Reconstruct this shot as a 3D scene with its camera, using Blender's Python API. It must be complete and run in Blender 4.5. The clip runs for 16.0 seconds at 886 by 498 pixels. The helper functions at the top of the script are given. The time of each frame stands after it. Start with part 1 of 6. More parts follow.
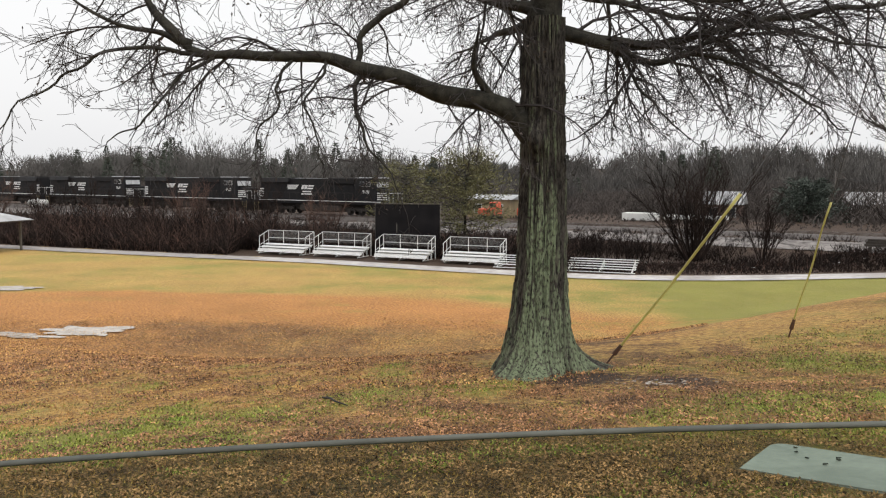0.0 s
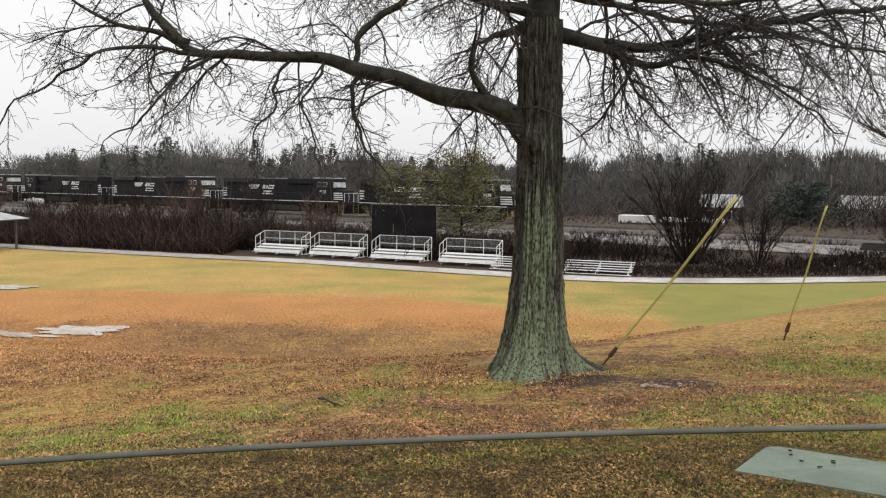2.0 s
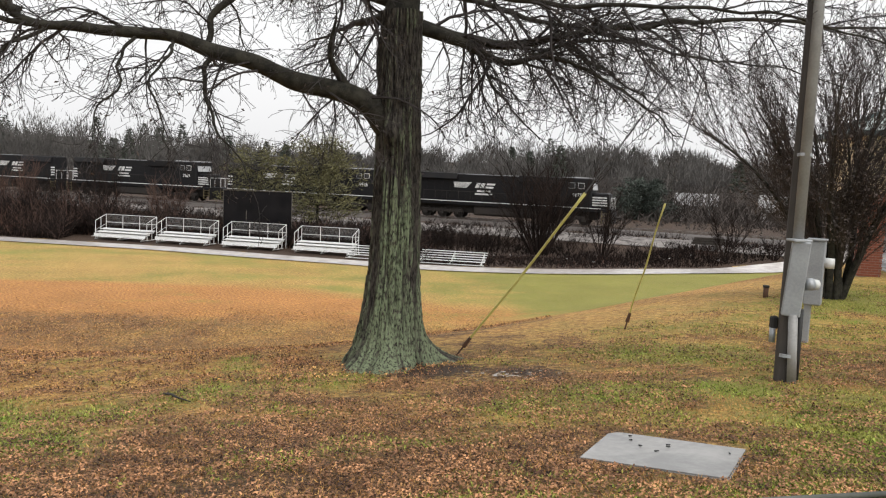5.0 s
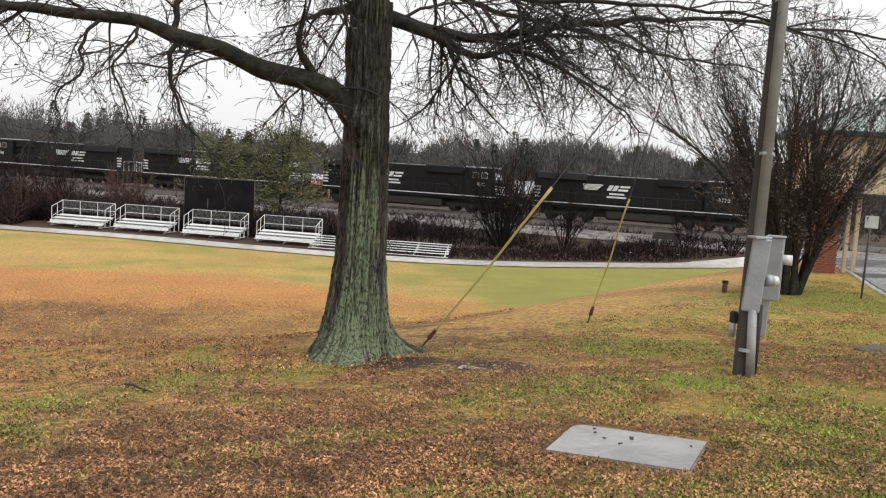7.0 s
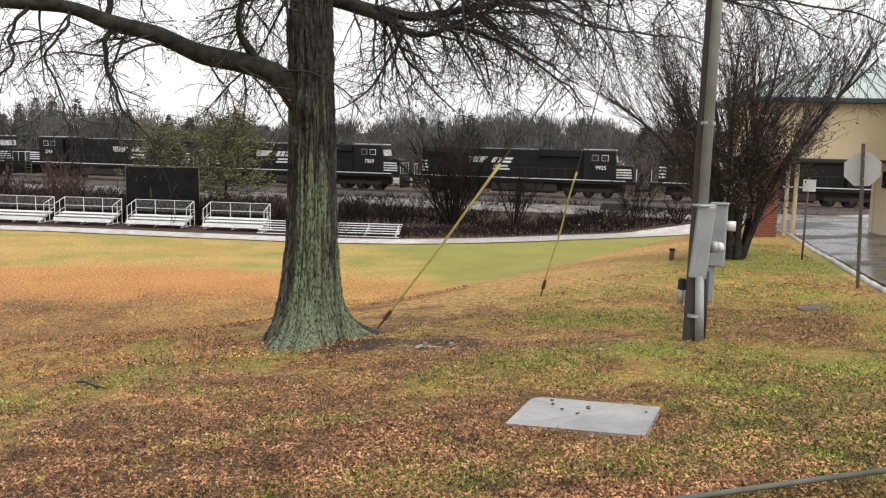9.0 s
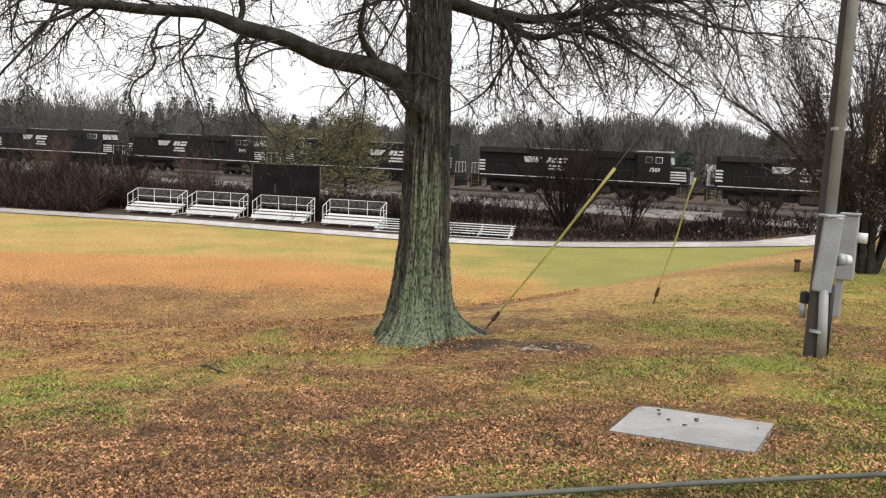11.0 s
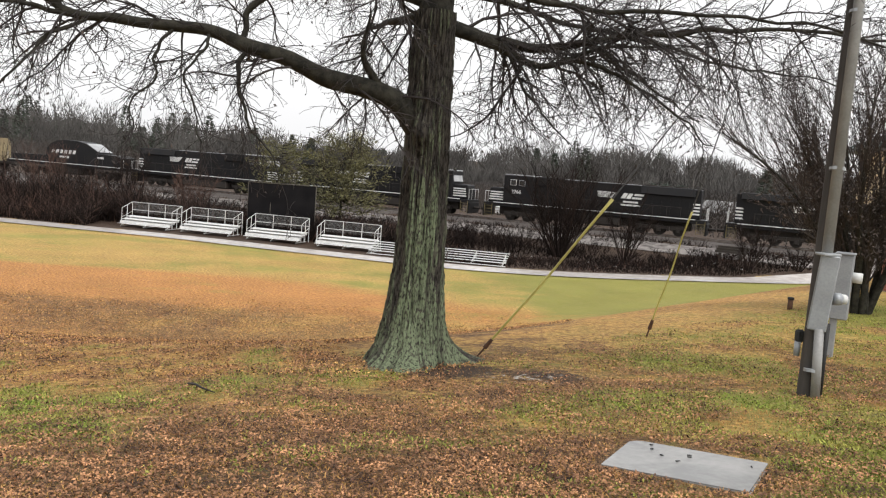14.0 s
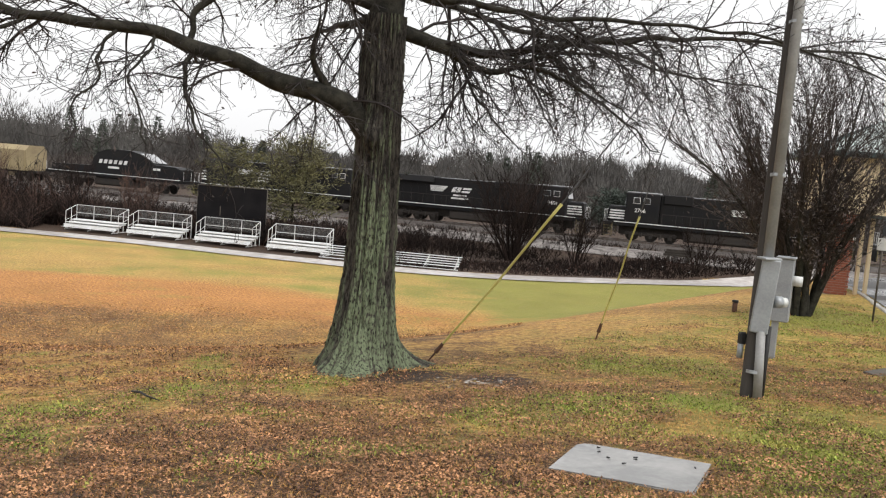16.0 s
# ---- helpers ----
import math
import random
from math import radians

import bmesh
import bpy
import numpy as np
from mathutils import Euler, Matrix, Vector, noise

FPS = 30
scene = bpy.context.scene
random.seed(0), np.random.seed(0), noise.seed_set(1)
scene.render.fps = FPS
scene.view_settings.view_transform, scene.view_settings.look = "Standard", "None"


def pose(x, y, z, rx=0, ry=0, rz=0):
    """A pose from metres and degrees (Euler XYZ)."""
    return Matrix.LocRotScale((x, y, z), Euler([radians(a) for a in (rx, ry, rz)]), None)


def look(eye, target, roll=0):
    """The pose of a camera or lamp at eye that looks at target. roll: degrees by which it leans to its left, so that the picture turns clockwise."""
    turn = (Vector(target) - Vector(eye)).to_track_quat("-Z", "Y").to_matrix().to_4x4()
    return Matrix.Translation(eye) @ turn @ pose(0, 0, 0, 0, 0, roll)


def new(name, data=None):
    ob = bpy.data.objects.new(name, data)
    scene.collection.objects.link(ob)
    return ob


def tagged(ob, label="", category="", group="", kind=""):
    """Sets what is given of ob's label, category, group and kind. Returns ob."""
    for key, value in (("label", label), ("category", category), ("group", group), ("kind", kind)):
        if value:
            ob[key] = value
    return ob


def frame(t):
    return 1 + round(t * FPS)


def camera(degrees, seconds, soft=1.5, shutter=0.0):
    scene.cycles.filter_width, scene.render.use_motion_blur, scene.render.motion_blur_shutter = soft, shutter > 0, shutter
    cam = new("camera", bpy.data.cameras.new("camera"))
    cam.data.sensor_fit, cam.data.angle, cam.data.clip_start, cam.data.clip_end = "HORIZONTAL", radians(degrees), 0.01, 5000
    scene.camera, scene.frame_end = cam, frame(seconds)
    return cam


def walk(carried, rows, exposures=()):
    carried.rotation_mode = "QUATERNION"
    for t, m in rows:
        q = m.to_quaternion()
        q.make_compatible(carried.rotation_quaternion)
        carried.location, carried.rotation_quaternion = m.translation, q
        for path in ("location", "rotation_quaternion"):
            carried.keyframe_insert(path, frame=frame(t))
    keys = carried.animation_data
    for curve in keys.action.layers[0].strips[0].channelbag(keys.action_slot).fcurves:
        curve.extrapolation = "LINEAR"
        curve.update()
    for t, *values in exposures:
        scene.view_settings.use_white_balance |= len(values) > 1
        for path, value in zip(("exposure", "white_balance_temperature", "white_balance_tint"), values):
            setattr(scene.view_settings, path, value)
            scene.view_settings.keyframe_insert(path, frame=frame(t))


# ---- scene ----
cam = camera(58.0, 16.0, 1.2)

PATH = [
    (0.0, 0.065, -0.022, 1.472, 1.96, -5.15, -0.24),
    (0.5, 0.065, -0.022, 1.472, 1.78, -5.10, -0.43),
    (1.0, 0.065, -0.022, 1.472, 1.73, -5.06, -0.58),
    (1.5, 0.065, -0.022, 1.472, 1.81, -5.00, -0.60),
    (2.0, 0.065, -0.022, 1.472, 1.73, -5.06, -0.58),
    (2.5, 0.061, -0.011, 1.469, 0.81, -5.08, -0.78),
    (3.0, 0.055, -0.014, 1.490, -1.08, -4.36, -1.97),
    (3.5, 0.042, 0.010, 1.491, -4.58, -4.50, -2.52),
    (4.0, 0.053, 0.035, 1.490, -7.76, -5.09, -2.56),
    (6.5, 0.042, 0.012, 1.512, -8.97, -5.93, -2.34),
    (7.0, 0.002, 0.026, 1.509, -11.01, -6.11, -3.39),
    (7.5, -0.013, 0.038, 1.515, -14.13, -6.17, -3.18),
    (8.0, -0.029, 0.054, 1.522, -16.74, -6.57, -2.36),
    (8.5, -0.031, 0.037, 1.524, -16.70, -7.00, -2.00),
    (9.0, -0.017, 0.015, 1.524, -14.80, -7.48, -1.34),
    (9.5, 0.014, -0.009, 1.533, -12.29, -7.91, -0.83),
    (12.0, -0.006, -0.067, 1.538, -4.63, -6.81, -3.25),
    (12.5, -0.014, -0.030, 1.532, -4.41, -5.85, -3.25),
    (13.0, -0.017, -0.024, 1.547, -4.98, -5.64, -2.87),
    (13.5, -0.015, -0.012, 1.541, -5.72, -5.78, -3.44),
    (14.0, -0.011, 0.004, 1.525, -6.77, -5.82, -4.24),
    (14.5, 0.008, 0.011, 1.537, -7.53, -5.80, -4.62),
    (15.0, 0.010, 0.005, 1.535, -8.14, -5.51, -4.85),
    (15.5, 0.016, -0.004, 1.540, -9.05, -5.35, -4.88),
    (16.0, 0.022, 0.004, 1.540, -10.12, -5.31, -4.53),]
walk(cam, [(t, pose(x, y, z, 90 + pitch, roll, yaw)) for t, x, y, z, yaw, pitch, roll in PATH], exposures=[(0, 0.03), (2.5, 0.03), (3.5, 0.05), (7, 0.12), (8.5, 0.18), (9, 0.27), (9.5, 0.3), (12, 0.28), (13, 0.2), (16, 0.2)])

# ---- light ----
world = bpy.data.worlds.new("overcast_sky")
scene.world = world
world.use_nodes = True
wn = world.node_tree
wn.nodes.clear()
sky = wn.nodes.new("ShaderNodeTexSky")
sky.sky_type, sky.sun_disc = "NISHITA", False
sky.sun_elevation, sky.sun_rotation = radians(38), radians(150)
sky.air_density, sky.dust_density = 2.0, 6.0
grey = wn.nodes.new("ShaderNodeHueSaturation")
grey.inputs["Saturation"].default_value = 0.12
flat = wn.nodes.new("ShaderNodeMix")
flat.data_type = "RGBA"
flat.inputs["Factor"].default_value = 0.72
flat.inputs["B"].default_value = (8.05, 8.05, 8.15, 1)
back = wn.nodes.new("ShaderNodeBackground")
back.inputs["Strength"].default_value = 0.14
wout = wn.nodes.new("ShaderNodeOutputWorld")
wn.links.new(sky.outputs["Color"], grey.inputs["Color"])
wn.links.new(grey.outputs["Color"], flat.inputs["A"])
wn.links.new(flat.outputs["Result"], back.inputs["Color"])
wn.links.new(back.outputs["Background"], wout.inputs["Surface"])
sun_data = bpy.data.lights.new("sun", "SUN")
sun_data.energy, sun_data.angle, sun_data.color = 1.5, radians(25), (1.0, 0.96, 0.90)
sun = new("sun", sun_data)
sun.matrix_world = look((0, 0, 40), (0 - 10, 17, 0))

# ---- materials ----
MATS = {}


def material(name, a, b=None, rough=0.6, metal=0.0, scale=6.0, fine=60.0, bump=0.15, spec=0.5, stretch=(1, 1, 1), vary=0.0, mix=0.5):
    """Two colours mixed by coarse and fine noise, with fine relief."""
    if name in MATS:
        return MATS[name]
    m = bpy.data.materials.new(name)
    m.use_nodes = True
    n, l = m.node_tree.nodes, m.node_tree.links
    bsdf = n["Principled BSDF"]
    b = b or tuple(c * 0.72 for c in a)
    tc = n.new("ShaderNodeTexCoord")
    mp = n.new("ShaderNodeMapping")
    mp.inputs["Scale"].default_value = stretch
    l.new(tc.outputs["Object"], mp.inputs["Vector"])
    n1, n2 = n.new("ShaderNodeTexNoise"), n.new("ShaderNodeTexNoise")
    n1.inputs["Scale"].default_value, n2.inputs["Scale"].default_value = scale, fine
    n1.inputs["Detail"].default_value, n2.inputs["Detail"].default_value = 5, 4
    for k in (n1, n2):
        l.new(mp.outputs["Vector"], k.inputs["Vector"])
    add = n.new("ShaderNodeMath")
    add.operation = "ADD"
    half = n.new("ShaderNodeMath")
    half.operation, half.inputs[1].default_value = "MULTIPLY", 0.5
    l.new(n1.outputs["Fac"], add.inputs[0])
    l.new(n2.outputs["Fac"], half.inputs[0])
    l.new(half.outputs[0], add.inputs[1])
    ramp = n.new("ShaderNodeMapRange")
    ramp.inputs["From Min"].default_value, ramp.inputs["From Max"].default_value = 0.75 - 0.35 * mix, 0.75 + 0.35 * mix
    l.new(add.outputs[0], ramp.inputs["Value"])
    mx = n.new("ShaderNodeMix")
    mx.data_type = "RGBA"
    mx.inputs["A"].default_value, mx.inputs["B"].default_value = (*a, 1), (*b, 1)
    l.new(ramp.outputs["Result"], mx.inputs["Factor"])
    col = mx.outputs["Result"]
    if vary:
        oi = n.new("ShaderNodeNewGeometry")
        hs = n.new("ShaderNodeHueSaturation")
        mr = n.new("ShaderNodeMapRange")
        mr.inputs["To Min"].default_value, mr.inputs["To Max"].default_value = 1 - vary, 1 + vary
        l.new(oi.outputs["Random Per Island"], mr.inputs["Value"])
        l.new(mr.outputs["Result"], hs.inputs["Value"])
        l.new(col, hs.inputs["Color"])
        col = hs.outputs["Color"]
    l.new(col, bsdf.inputs["Base Color"])
    bsdf.inputs["Roughness"].default_value = rough
    bsdf.inputs["Metallic"].default_value = metal
    bsdf.inputs["Specular IOR Level"].default_value = spec
    if bump:
        bp = n.new("ShaderNodeBump")
        bp.inputs["Strength"].default_value, bp.inputs["Distance"].default_value = bump, 0.02
        l.new(add.outputs[0], bp.inputs["Height"])
        l.new(bp.outputs["Normal"], bsdf.inputs["Normal"])
    MATS[name] = m
    return m


def ground_material():
    """Leaf litter, straw-coloured winter grass and green patches, by the cover attribute and noise."""
    m = bpy.data.materials.new("ground_cover")
    m.use_nodes = True
    n, l = m.node_tree.nodes, m.node_tree.links
    bsdf = n["Principled BSDF"]
    at = n.new("ShaderNodeAttribute")
    at.attribute_name = "cover"
    sep = n.new("ShaderNodeSeparateColor")
    l.new(at.outputs["Color"], sep.inputs["Color"])
    tc = n.new("ShaderNodeTexCoord")

    def noise_node(scale, detail=5.0, rough=0.6):
        k = n.new("ShaderNodeTexNoise")
        k.inputs["Scale"].default_value, k.inputs["Detail"].default_value, k.inputs["Roughness"].default_value = scale, detail, rough
        l.new(tc.outputs["Object"], k.inputs["Vector"])
        return k.outputs["Fac"]

    def mapped(src, lo, hi):
        k = n.new("ShaderNodeMapRange")
        k.interpolation_type = "SMOOTHSTEP"
        k.inputs["From Min"].default_value, k.inputs["From Max"].default_value = lo, hi
        l.new(src, k.inputs["Value"])
        return k.outputs["Result"]

    def mixed(a, b, f):
        k = n.new("ShaderNodeMix")
        k.data_type = "RGBA"
        for s, v in (("A", a), ("B", b)):
            if isinstance(v, tuple):
                k.inputs[s].default_value = (*v, 1)
            else:
                l.new(v, k.inputs[s])
        l.new(f, k.inputs["Factor"])
        return k.outputs["Result"]

    def plus(a, b, gain):
        k = n.new("ShaderNodeMath")
        k.operation, k.inputs[1].default_value = "MULTIPLY_ADD", gain
        l.new(b, k.inputs[0])
        l.new(a, k.inputs[2])
        return k.outputs[0]

    big, mid, small, tiny = noise_node(0.35), noise_node(1.7), noise_node(9, 6, 0.7), noise_node(38, 5, 0.75)
    fines, patch = noise_node(110, 3, 0.7), noise_node(4.0, 6, 0.7)
    straw = mixed((0.60, 0.40, 0.125), (0.25, 0.145, 0.05), mapped(plus(small, tiny, 0.6), 0.70, 0.90))
    rusty = mixed((0.60, 0.29, 0.09), (0.25, 0.11, 0.04), mapped(plus(small, tiny, 0.6), 0.70, 0.90))
    leafy = mixed((0.42, 0.235, 0.105), (0.038, 0.022, 0.014), mapped(plus(tiny, fines, 0.7), 0.69, 0.93))
    green = mixed((0.20, 0.213, 0.038), (0.32, 0.25, 0.085), mapped(plus(tiny, fines, 0.6), 0.70, 0.98))
    mud = mixed((0.042, 0.027, 0.019), (0.07, 0.045, 0.031), mapped(tiny, 0.35, 0.65))
    f_leaf = mapped(plus(plus(sep.outputs["Red"], mid, 0.45), small, 0.75), 0.95, 1.3)
    f_green = mapped(plus(plus(plus(sep.outputs["Green"], mid, 0.4), patch, 0.6), small, 0.6), 1.05, 1.5)
    f_mud = mapped(plus(plus(sep.outputs["Blue"], mid, 0.6), small, 0.7), 1.05, 1.35)
    f_rust = mapped(plus(plus(plus(at.outputs["Alpha"], mid, 0.25), patch, 0.3), small, 0.4), 0.65, 1.4)
    col = mixed(mixed(mixed(mixed(straw, rusty, f_rust), leafy, f_leaf), green, f_green), mud, f_mud)
    shade = n.new("ShaderNodeMapRange")
    shade.inputs["From Min"].default_value, shade.inputs["From Max"].default_value = 0.3, 0.7
    shade.inputs["To Min"].default_value, shade.inputs["To Max"].default_value = 0.88, 1.12
    l.new(big, shade.inputs["Value"])
    hs = n.new("ShaderNodeHueSaturation")
    l.new(shade.outputs["Result"], hs.inputs["Value"])
    l.new(col, hs.inputs["Color"])
    l.new(hs.outputs["Color"], bsdf.inputs["Base Color"])
    bsdf.inputs["Roughness"].default_value = 0.8
    bsdf.inputs["Specular IOR Level"].default_value = 0.25
    bp = n.new("ShaderNodeBump")
    bp.inputs["Strength"].default_value, bp.inputs["Distance"].default_value = 0.9, 0.05
    l.new(plus(small, tiny, 0.7), bp.inputs["Height"])
    l.new(bp.outputs["Normal"], bsdf.inputs["Normal"])
    return m


def bark_material():
    m = material("oak_bark", (0.075, 0.066, 0.055), (0.014, 0.012, 0.011), 0.8, 0, 30.0, 95, 1.0, 0.2, (1, 1, 0.2), mix=0.35)
    n, l = m.node_tree.nodes, m.node_tree.links
    bsdf = n["Principled BSDF"]
    old = bsdf.inputs["Base Color"].links[0].from_socket
    at = n.new("ShaderNodeAttribute")
    at.attribute_name = "lichen"
    ns = n.new("ShaderNodeTexNoise")
    ns.inputs["Scale"].default_value, ns.inputs["Detail"].default_value = 2.2, 8
    tc = n.new("ShaderNodeTexCoord")
    mp = n.new("ShaderNodeMapping")
    mp.inputs["Scale"].default_value = (2.2, 2.2, 0.5)
    l.new(tc.outputs["Object"], mp.inputs["Vector"])
    l.new(mp.outputs["Vector"], ns.inputs["Vector"])
    ad = n.new("ShaderNodeMath")
    l.new(at.outputs["Fac"], ad.inputs[0])
    l.new(ns.outputs["Fac"], ad.inputs[1])
    mr = n.new("ShaderNodeMapRange")
    mr.inputs["From Min"].default_value, mr.inputs["From Max"].default_value = 0.86, 1.22
    l.new(ad.outputs[0], mr.inputs["Value"])
    mx = n.new("ShaderNodeMix")
    mx.data_type = "RGBA"
    mx.inputs["B"].default_value = (0.175, 0.212, 0.128, 1)
    dark = n.new("ShaderNodeTexNoise")
    dark.inputs["Scale"].default_value, dark.inputs["Detail"].default_value = 40, 10
    mp2 = n.new("ShaderNodeMapping")
    mp2.inputs["Scale"].default_value = (1, 1, 0.42)
    l.new(tc.outputs["Object"], mp2.inputs["Vector"])
    l.new(mp2.outputs["Vector"], dark.inputs["Vector"])
    keep = n.new("ShaderNodeMapRange")
    keep.inputs["From Min"].default_value, keep.inputs["From Max"].default_value = 0.38, 0.54
    l.new(dark.outputs["Fac"], keep.inputs["Value"])
    times = n.new("ShaderNodeMath")
    times.operation = "MULTIPLY"
    l.new(mr.outputs["Result"], times.inputs[0])
    l.new(keep.outputs["Result"], times.inputs[1])
    l.new(times.outputs[0], mx.inputs["Factor"])
    l.new(old, mx.inputs["A"])
    l.new(mx.outputs["Result"], bsdf.inputs["Base Color"])
    return m


def glass_material(name, tint, gloss=0.08):
    m = bpy.data.materials.new(name)
    m.use_nodes = True
    n, l = m.node_tree.nodes, m.node_tree.links
    n.clear()
    tr, gl, mx, out = (n.new("ShaderNodeBsdfTransparent"), n.new("ShaderNodeBsdfGlossy"), n.new("ShaderNodeMixShader"), n.new("ShaderNodeOutputMaterial"))
    tr.inputs["Color"].default_value = (*tint, 1)
    gl.inputs["Roughness"].default_value = 0.02
    mx.inputs["Fac"].default_value = gloss
    l.new(tr.outputs[0], mx.inputs[1])
    l.new(gl.outputs[0], mx.inputs[2])
    l.new(mx.outputs[0], out.inputs["Surface"])
    return m




def wet_asphalt():
    """Dark asphalt with pooled, mirror-wet streaks between duller worn parts."""
    m = material("wet_asphalt", (0.05, 0.046, 0.044), (0.095, 0.088, 0.082), 0.3, 0, 0.5, 40, 0.25, 0.3)
    n, l = m.node_tree.nodes, m.node_tree.links
    bsdf = n["Principled BSDF"]
    tc, mp, ns, mr = (n.new("ShaderNodeTexCoord"), n.new("ShaderNodeMapping"), n.new("ShaderNodeTexNoise"), n.new("ShaderNodeMapRange"))
    mp.inputs["Scale"].default_value = (0.5, 1.1, 1)
    mp.inputs["Rotation"].default_value = (0, 0, 0.4)
    ns.inputs["Scale"].default_value, ns.inputs["Detail"].default_value = 0.55, 5
    mr.inputs["From Min"].default_value, mr.inputs["From Max"].default_value = 0.46, 0.62
    mr.inputs["To Min"].default_value, mr.inputs["To Max"].default_value = 0.1, 0.5
    l.new(tc.outputs["Object"], mp.inputs["Vector"])
    l.new(mp.outputs["Vector"], ns.inputs["Vector"])
    l.new(ns.outputs["Fac"], mr.inputs["Value"])
    l.new(mr.outputs["Result"], bsdf.inputs["Roughness"])
    sp = n.new("ShaderNodeMapRange")
    sp.inputs["From Min"].default_value, sp.inputs["From Max"].default_value = 0.46, 0.62
    sp.inputs["To Min"].default_value, sp.inputs["To Max"].default_value = 0.6, 0.2
    l.new(ns.outputs["Fac"], sp.inputs["Value"])
    l.new(sp.outputs["Result"], bsdf.inputs["Specular IOR Level"])
    return m


BARK = bark_material()
TWIG = material("twig_bark", (0.024, 0.016, 0.0145), (0.012, 0.009, 0.0085), 0.7, 0, 4, 40, 0.1)
LIMB = material("limb_bark", (0.045, 0.042, 0.032), (0.014, 0.013, 0.011), 0.8, 0, 9, 50, 0.7, 0.2, mix=0.5)
GROUND = ground_material()
BLACK = material("locomotive_black", (0.007, 0.007, 0.009), (0.012, 0.011, 0.011), 0.5, 0, 0.8, 12, 0.03, 0.22)
GRIME = material("undercarriage_grime", (0.016, 0.013, 0.011), (0.03, 0.022, 0.017), 0.75, 0, 2, 20, 0.2)
WHITE = material("white_lettering", (0.78, 0.78, 0.77), (0.55, 0.55, 0.54), 0.5, 0, 2, 20, 0)
# Roof grey; also the painted sky sheen of locomotive hood tops and windscreens.
ROOF_AND_SHEEN_GREY = material("wet_grey_roof_and_sheen", (0.42, 0.43, 0.44), (0.25, 0.25, 0.26), 0.3, 0, 1, 12, 0)
TAN = material("tan_wagon_paint", (0.36, 0.29, 0.16), (0.22, 0.17, 0.10), 0.6, 0, 0.6, 9, 0.05)
ALU = material("bleacher_aluminium", (0.85, 0.86, 0.86), (0.72, 0.73, 0.73), 0.3, 0.25, 2, 30, 0.02)
MESH = material("chain_link_grey", (0.3, 0.3, 0.3), (0.18, 0.18, 0.18), 0.6, 0.2, 3, 40, 0.1)
SCREEN = material("black_windscreen_cloth", (0.007, 0.007, 0.008), (0.013, 0.012, 0.013), 0.95, 0, 0.9, 25, 0.15, 0.1)
CONC = material("wet_concrete", (0.68, 0.64, 0.61), (0.48, 0.44, 0.42), 0.2, 0, 1.6, 30, 0.08)
SLAB = material("slab_concrete", (0.30, 0.295, 0.285), (0.18, 0.18, 0.177), 0.26, 0, 1.3, 14, 0.03)
KERB = material("kerb_concrete", (0.5, 0.49, 0.46), (0.33, 0.32, 0.30), 0.5, 0, 2, 25, 0.1)
ASPHALT = wet_asphalt()
GRAVEL = material("grey_gravel", (0.25, 0.228, 0.215), (0.055, 0.046, 0.042), 0.8, 0, 1.1, 4, 0.5, mix=0.4)
BALLAST = material("dark_ballast", (0.11, 0.095, 0.088), (0.045, 0.038, 0.035), 0.8, 0, 1.5, 10, 0.5, mix=0.8)
STEEL = material("worn_rail_steel", (0.30, 0.27, 0.25), (0.16, 0.12, 0.10), 0.35, 0.7, 3, 40, 0.05)
SLEEPER = material("creosoted_timber", (0.05, 0.04, 0.033), (0.03, 0.024, 0.02), 0.8, 0, 3, 40, 0.2)
GALV = material("galvanised_grey", (0.36, 0.38, 0.40), (0.27, 0.285, 0.30), 0.42, 0.25, 3, 40, 0.03)
PLASTIC = material("grey_conduit_plastic", (0.29, 0.29, 0.285), (0.21, 0.21, 0.205), 0.45, 0, 3, 40, 0.02)
POLEWOOD = material("weathered_pole_wood", (0.075, 0.066, 0.058), (0.036, 0.031, 0.028), 0.8, 0, 3, 40, 0.5, stretch=(1, 1, 0.08), mix=0.8)
YELLOW = material("faded_yellow_plastic", (0.50, 0.45, 0.13), (0.36, 0.32, 0.10), 0.5, 0, 2, 25, 0.05)
WIRE = material("galvanised_wire", (0.10, 0.10, 0.10), (0.06, 0.06, 0.06), 0.5, 0.5, 5, 50, 0)
RUST = material("rusty_iron", (0.12, 0.06, 0.035), (0.06, 0.035, 0.025), 0.8, 0.2, 8, 50, 0.2)
PALE = material("pale_meter_plastic", (0.66, 0.67, 0.66), (0.52, 0.53, 0.52), 0.35, 0, 3, 30, 0.02)
CREAM = material("cream_stucco", (0.76, 0.64, 0.43), (0.68, 0.57, 0.38), 0.8, 0, 1.2, 60, 0.1)
TRIM = material("dark_green_trim", (0.022, 0.04, 0.042), (0.03, 0.05, 0.05), 0.45, 0, 2, 20, 0.02)
ROOFMETAL = material("pale_green_metal_roof", (0.42, 0.48, 0.455), (0.34, 0.39, 0.37), 0.35, 0.3, 0.7, 14, 0.03)
BRICK = material("red_brick", (0.33, 0.115, 0.07), (0.22, 0.075, 0.05), 0.8, 0, 5, 60, 0.2)
MORTAR = material("pale_mortar", (0.36, 0.31, 0.27), (0.27, 0.23, 0.2), 0.9, 0, 8, 60, 0.2)
REDWALL = material("red_painted_wall", (0.42, 0.155, 0.125), (0.34, 0.12, 0.10), 0.7, 0, 0.6, 10, 0.05)
SIGN = material("bare_sign_aluminium", (0.52, 0.53, 0.54), (0.44, 0.45, 0.46), 0.45, 0.35, 2, 30, 0.02)
POST = material("brown_steel_post", (0.12, 0.105, 0.085), (0.075, 0.065, 0.055), 0.6, 0.3, 3, 50, 0.1)
